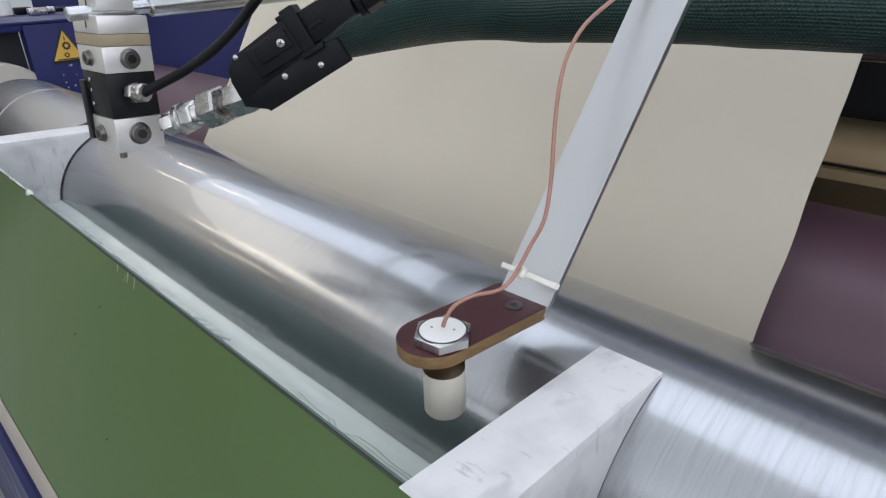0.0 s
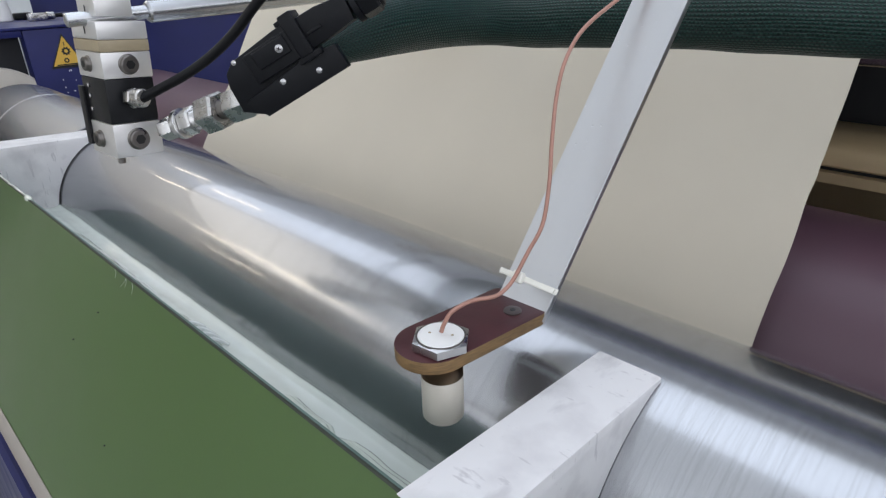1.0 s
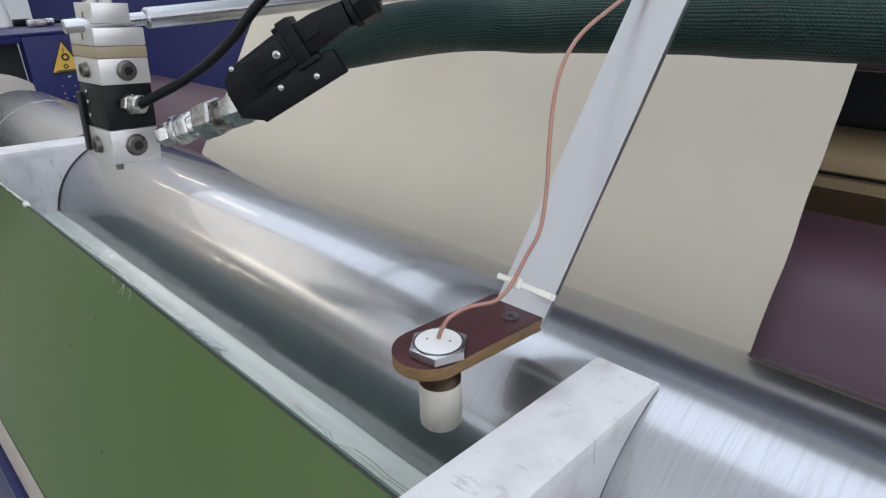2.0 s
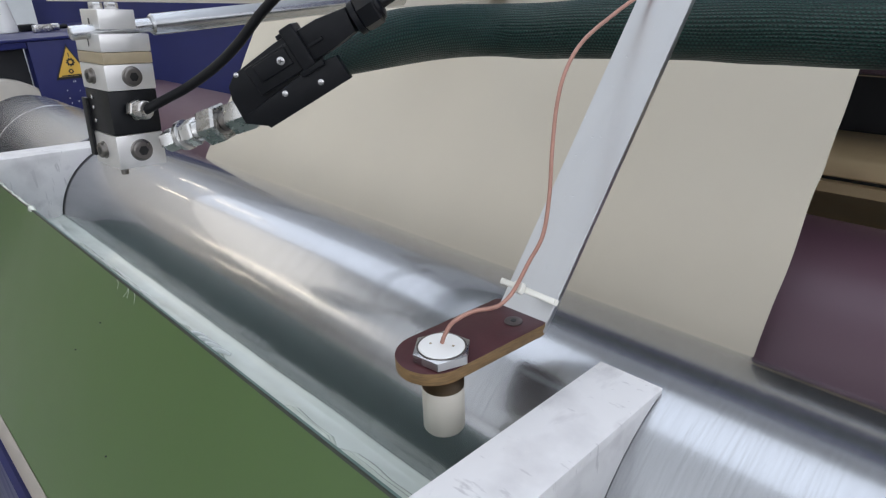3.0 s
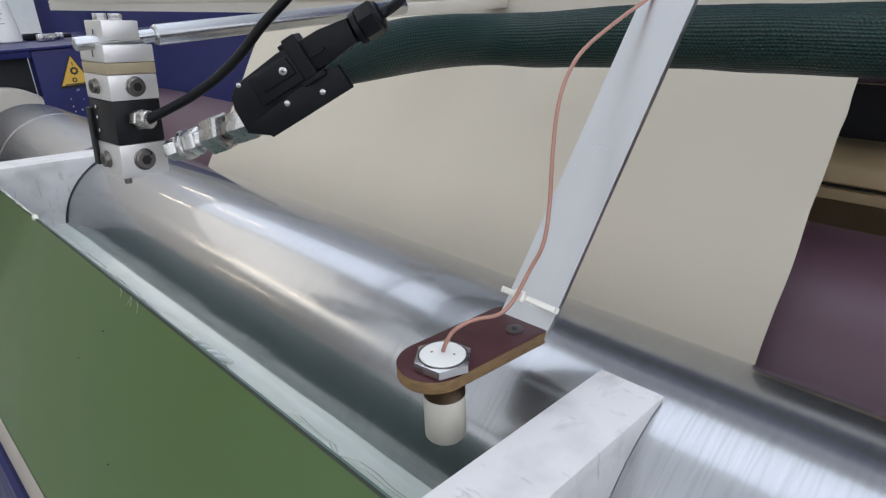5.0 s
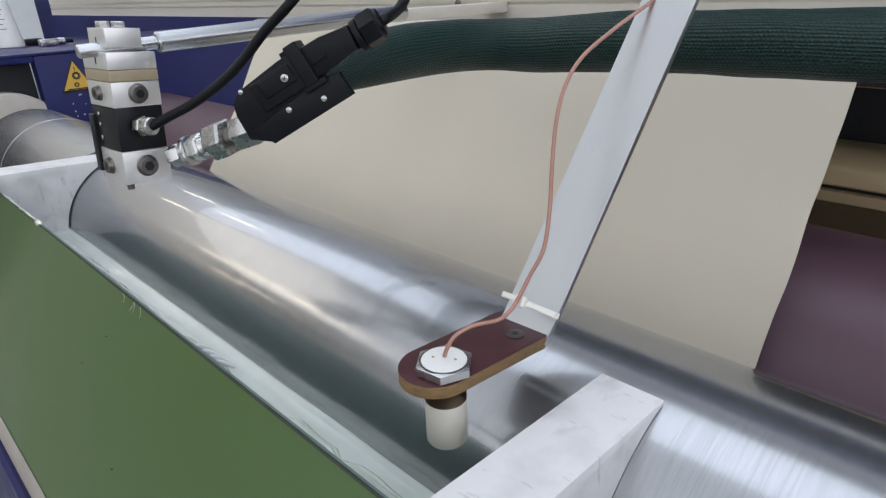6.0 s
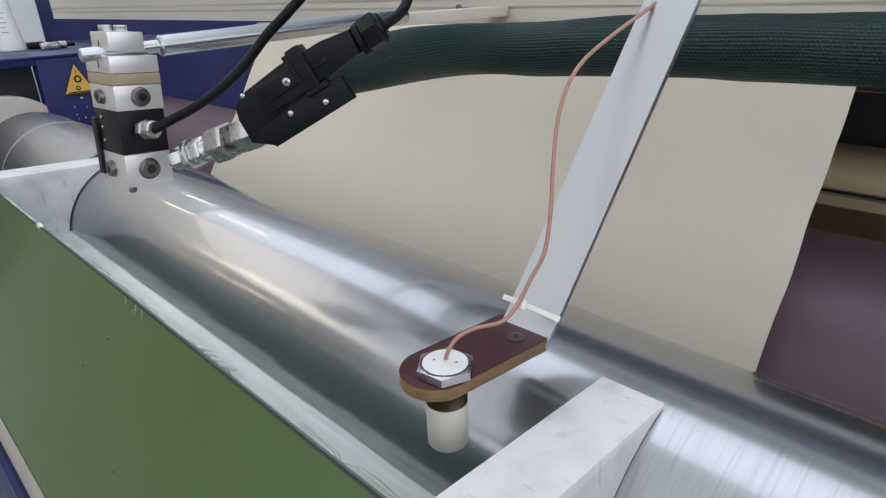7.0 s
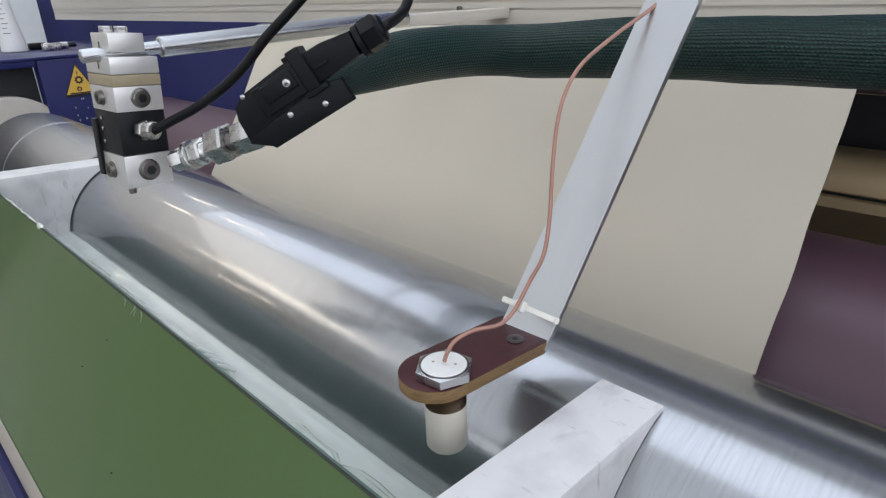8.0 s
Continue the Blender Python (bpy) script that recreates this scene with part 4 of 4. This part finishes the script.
def connector():
    """A two-part rectangular plug with a locking lever and flange."""
    a, b = Vector((-0.4969, 0.2755, 1.2813)), Vector((-0.4433, 0.3284, 1.3220))
    z = (b - a).normalized()
    y = Vector((0.50, -0.30, 0.10))
    y = (y - z * y.dot(z)).normalized()                   # the face with the screws
    x = y.cross(z)
    if x.z < 0:
        x = -x
    m = Matrix.Translation(a) @ Matrix((x, y, z)).transposed().to_4x4()
    c = thing("cable_connector", (0, 0, 0), "black plastic plug connector with locking lever and screws", "connector", m=UP @ m)

    def shell(name, outline, y0, y1, bev=0.0015, label="", parent=None):
        bm = bmesh.new()
        prism(bm, outline, y0, y1, "y", bev)
        return part(name, bm, M_BLACK, parent or c, label)

    def slab(name, lo, hi, bev=0.0015, label="", parent=None):
        bm = bmesh.new()
        box(bm, lo, hi, bev, seg=3)
        return part(name, bm, M_BLACK, parent or c, label)
    shell("housing", [(-0.005, 0.002), (0.008, -0.016), (0.031, -0.014), (0.041, -0.010), (0.047, 0.000), (0.0505, 0.044), (0.0505, 0.060), (0.010, 0.072), (0.002, 0.060)], -0.026, 0.0)
    slab("cover", (0.0200, -0.001, 0.012), (0.0455, 0.0055, 0.056), 0.0018)
    slab("cover_step", (0.0285, 0.005, 0.020), (0.0435, 0.0075, 0.052), 0.0015)
    shell("flange", [(-0.006, 0.002), (0.0135, -0.008), (0.0165, 0.030), (0.0195, 0.060), (0.016, 0.085), (-0.0055, 0.0855)], -0.010, 0.0022, 0.0012)
    lever = slab("lever", (0.0190, -0.018, 0.0555), (0.0560, 0.0085, 0.0680), 0.0018, "locking lever")
    slab("lever_tip", (0.0150, -0.004, 0.0520), (0.0200, 0.0075, 0.0740), 0.0012, parent=lever)
    slab("lever_heel", (0.0500, -0.014, 0.048), (0.0545, -0.002, 0.062), 0.001, parent=lever)
    shell("hood", [(0.0215, 0.066), (0.0215, 0.088), (0.0235, 0.110), (0.0440, 0.112), (0.0485, 0.086), (0.0490, 0.066)], -0.024, 0.0045, 0.0025)
    slab("hood_rib", (0.0320, 0.002, 0.070), (0.0350, 0.0068, 0.084), 0.0008)
    g = Vector((0.0325, -0.010, 0))
    for name, rings in (("gland_ring", [(0.112, 0.0130), (0.1128, 0.0142), (0.1175, 0.0142), (0.1183, 0.0120)]), ("gland_dome", [(0.1345, 0.0128), (0.137, 0.0118), (0.1385, 0.0085), (0.1386, 0.006)])):
        bm = bmesh.new()
        lathe(bm, rings, Matrix.Translation(g), 32)
        part(name, bm, M_BLACK, c)
    bm = bmesh.new()
    hexnut(bm, 0.0152, 0.0160, Matrix.Translation(g) @ pose(0, 0, 0.1184), turn=0.25)
    part("gland_nut", bm, M_BLACK, c)
    for px, py, pz, r in ((0.0355, 0.0075, 0.044, 0.0034), (0.0120, 0.0022, 0.030, 0.0026), (0.0045, 0.0022, 0.062, 0.0026), (0.0455, 0.0, 0.002, 0.0022)):
        bm = bmesh.new()
        lathe(bm, [(-0.0005, r), (0.0008, r), (0.0014, r * 0.6)], along((px, py, pz), (px, py + 1, pz)), 18)
        sc = part("screw", bm, M_STEEL, c)
        if r > 0.003:
            bm = bmesh.new()
            for k in range(2):
                box(bm, (-0.0018, -0.0004, 0), (0.0018, 0.0004, 0.00012), 0.0, m=along((px, py + 0.0014, pz), (px, py + 1, pz)) @ pose(0, 0, 0, 0, 0, 45 + 90 * k))
            part("cross_slot", bm, M_PLUGIN, sc)
    inv = m.inverted()
    pts = [(0.0325, -0.010, 0.134, 0.0046), (0.0325, -0.010, 0.141, 0.0046)]
    for w in ((-0.4443, 0.3899, 1.3829), (-0.4489, 0.4043, 1.3941), (-0.4598, 0.4198, 1.4131)):
        pts.append((*(inv @ Vector(w)), 0.0046))
    bm = bmesh.new()
    tube(bm, pts, 14, 8)
    part("lead", bm, M_CABLE, c, smooth=80)


def green_hose():
    bm = bmesh.new()
    pts = [(-0.5130, 0.3150, 1.2990, 0.008), (-0.5080, 0.3480, 1.3210, 0.015), (-0.5100, 0.3943, 1.3325, 0.0250), (-0.5150, 0.4581, 1.3370, 0.0280), (-0.5115, 0.5233, 1.3369, 0.0285), (-0.4894, 0.5756, 1.3350, 0.0285), (-0.4398, 0.5956, 1.3345, 0.0295), (-0.3478, 0.6074, 1.3389, 0.0300), (-0.2359, 0.6151, 1.3415, 0.0295), (-0.1460, 0.6200, 1.3420, 0.0290), (0.05, 0.622, 1.343, 0.0290), (0.3, 0.622, 1.345, 0.029), (0.62, 0.622, 1.345, 0.029)]
    tube(bm, pts, 40, 16, wobble=0.05, uv=True)
    bmesh.ops.transform(bm, matrix=UP, verts=bm.verts)
    solo("braided_hose", bm, M_SLEEVE, "dark green braided sleeve over a thick hose", "hose", smooth=80)


valve()
support_rod()
fittings()
power_cable()
connector()
green_hose()


# ---------------------------------------------------------------- machine side at the far end
def side_frame():
    f = thing("side_frame", (-2.06, 0.464, 0.0), "navy painted machine side frame with splashes", "machine frame")
    bm = bmesh.new()
    box(bm, (-0.05, 0.0, 0.0), (0.0, 1.30, 1.262), 0.002)
    part("side_plate", bm, M_BLUE, f)
    bm = bmesh.new()
    box(bm, (-0.75, -0.35, 1.2635), (0.004, 1.30, 1.271), 0.002)
    part("shelf", bm, M_BLUE, f, "navy painted flat shelf")
    bm = bmesh.new()
    box(bm, (-0.02, -0.35, 1.246), (0.0, -0.002, 1.263), 0.002)
    part("top_beam", bm, M_BLUE, f)
    # solid block coloured near-black for the shade of the recess
    bm = bmesh.new()
    box(bm, (-0.12, -0.60, 0.0), (-0.055, -0.001, 1.246))
    part("recess", bm, M_VOID, f, "near-black block painting the shade of a recess")
    rnd = random.Random(3)
    bm = bmesh.new()
    for _ in range(8):
        y, z = 0.075 + rnd.uniform(-0.02, 0.035), 1.125 + rnd.uniform(-0.04, 0.03)
        lathe(bm, [(0, 0.0014), (0.0008, 0.0008)], along((0, y, z), (1, y, z)) @ Matrix.Diagonal((rnd.uniform(0.5, 1.2), rnd.uniform(0.8, 2.4), 1, 1)), 7)
    part("splashes", bm, M_DUST, f, "pale dried splashes", kind="stuff")
    bm = bmesh.new()
    box(bm, (-3.24, 0.40, 0.0), (-3.20, 0.783, 1.46), 0.002)
    solo("grey_cabinet", bm, M_WHITE, "pale grey cabinet side beyond the shelf", "cabinet")
    bm = bmesh.new()
    box(bm, (-3.36, 0.40, 0.0), (-3.30, 3.0, 1.46), 0.003)
    box(bm, (-3.299, 0.79, 0.0), (-3.25, 0.994, 1.46), 0.003)
    solo("blue_guard", bm, M_BLUE, "navy painted upper guard of the machine", "guard")


def near_side_frame():
    f = thing("side_frame", (0.80, 0.10, 0.0), "navy painted machine side frame at the operator end", "machine frame")
    bm = bmesh.new()
    box(bm, (0.0, 0.0, 0.0), (0.05, 1.08, 1.18), 0.003)
    part("side_plate", bm, M_BLUE, f)
    bm = bmesh.new()
    lathe(bm, [(0.0, 0.09), (0.03, 0.09), (0.034, 0.085), (0.034, 0.05)], along((-0.034, RY - 0.10, RZ), (1, RY - 0.10, RZ)), 40)
    part("bearing", bm, M_STEEL, f)


def warning_sign():
    y0, z0 = 0.5566, 1.203
    s = thing("warning_sign", (-2.0585, y0, z0), "yellow triangular warning sign with black gear marks", "sign")
    def tri(k, x0, x1, material, name, label=""):
        bm = bmesh.new()
        prism(bm, [(-0.0455 * k, -0.048 * k), (0.0455 * k, -0.048 * k), (0.0, 0.044 * k)], x0, x1, "x")
        return part(name, bm, material, s, label)
    tri(1.0, 0.0, 0.0012, M_INK, "border")
    tri(0.86, 0.0013, 0.0018, M_YELLOW, "field", "yellow field")
    for y, z, r in ((0.001, -0.003, 0.012), (-0.003, -0.028, 0.0075)):
        bm = bmesh.new()
        n = 9
        ring = []
        for k in range(n * 4):
            rr = r if (k // 2) % 2 else r * 0.78
            a = 2 * math.pi * k / (n * 4)
            ring.append((y + rr * math.cos(a), z + rr * math.sin(a)))
        prism(bm, ring, 0.0019, 0.0023, "x")
        g = part("gear", bm, M_INK, s)
        bm = bmesh.new()
        lathe(bm, [(0.0024, r * 0.42), (0.0027, r * 0.4)], along((0, y, z), (1, y, z)), 16)
        part("gear_bore", bm, M_YELLOW, g)
    bm = bmesh.new()
    box(bm, (0.0019, -0.030, -0.0405), (0.0023, 0.030, -0.0375))
    part("caption_bar", bm, M_INK, s)
    bm = bmesh.new()
    box(bm, (0.0019, -0.0012, 0.012), (0.0023, 0.0012, 0.022))
    part("index_mark", bm, M_INK, s)


def shelf_things():
    b = thing("measuring_bottle", (-2.40, 0.492, 1.271), "white plastic measuring bottle with graduation lines", "bottle")
    bm = bmesh.new()
    lathe(bm, [(0, 0.033), (0.003, 0.036), (0.02, 0.036), (0.10, 0.024), (0.14, 0.021), (0.19, 0.020), (0.192, 0.017)], None, 36)
    part("body", bm, M_CAP, b)
    for k in range(7):
        z = 0.055 + 0.014 * k
        bm = bmesh.new()
        rr = np.interp(z, [0.02, 0.10, 0.14, 0.19], [0.036, 0.024, 0.021, 0.020]) + 0.0003
        n = 7
        vs = []
        for j in range(n):
            a = radians(-48 + (26 if k % 2 else 38) * j / (n - 1))
            vs.append((bm.verts.new((rr * math.cos(a), rr * math.sin(a), z)), bm.verts.new((rr * math.cos(a), rr * math.sin(a), z + 0.0018))))
        for p, q in zip(vs, vs[1:]):
            bm.faces.new((p[0], q[0], q[1], p[1]))
        bmesh.ops.solidify(bm, geom=bm.faces[:], thickness=0.0003)
        part("graduation", bm, M_DARKSTEEL, b)
    s = thing("spray_nozzle", (-2.30, 0.56, 1.2815), "metal nozzle piece lying on the shelf", "tool", m=pose(-2.30, 0.545, 1.2835, 0, 0, 4))
    bm = bmesh.new()
    box(bm, (-0.011, 0.0, -0.012), (0.011, 0.052, 0.010), 0.004)
    part("handle", bm, M_STEEL, s)
    bm = bmesh.new()
    m = along((0, 0.052, 0), (0, 1, 0))
    lathe(bm, [(0, 0.009), (0.002, 0.0115), (0.010, 0.0115), (0.012, 0.009), (0.014, 0.011), (0.020, 0.011), (0.022, 0.007)], m, 20)
    part("collar", bm, M_STEEL, s)
    bm = bmesh.new()
    lathe(bm, [(0.0225, 0.006), (0.045, 0.0065), (0.046, 0.005)], m, 18)
    part("tip", bm, M_CABLE, s)
    bm = bmesh.new()
    box(bm, (-2.44, 0.535, 1.2712), (-2.41, 0.585, 1.292), 0.006)
    solo("black_cap", bm, M_BLACK, "black plastic cap lying on the shelf", "cap")
    g = thing("bearing_housing", (-2.06, RY, RZ), "pale painted bearing housing at the roller end", "bearing")
    bm = bmesh.new()
    lathe(bm, [(0.0, 0.150), (0.040, 0.150), (0.046, 0.144), (0.046, 0.05)], along((-0.052, 0, 0), (1, 0, 0)), 64)
    part("housing", bm, M_RAIL, g)


side_frame()
near_side_frame()
warning_sign()
shelf_things()


# ---------------------------------------------------------------- what moves
def motions():
    # the roller turns steadily, its face rising out of the paste
    rows = []
    for k in range(17):
        rows.append((0.5 * k, pose(-0.6, RY, RZ, -35.0 * k, 0, 0)))
    walk(ROLLER, rows)
    # flares of the selvedge ride up with the web, from behind the roller to behind the hose
    speed = 0.25
    for flare, t_mid in zip(FLARES, (0.98, 2.90, 4.65)):
        rows = []
        for k in range(81):
            t = 0.1 * k
            s = max(-0.10, min(0.42, 0.16 + speed * (t - t_mid)))
            rows.append((t, pose(0, FAB_DY * s, FAB_DZ * s)))
        walk(flare, rows)


motions()
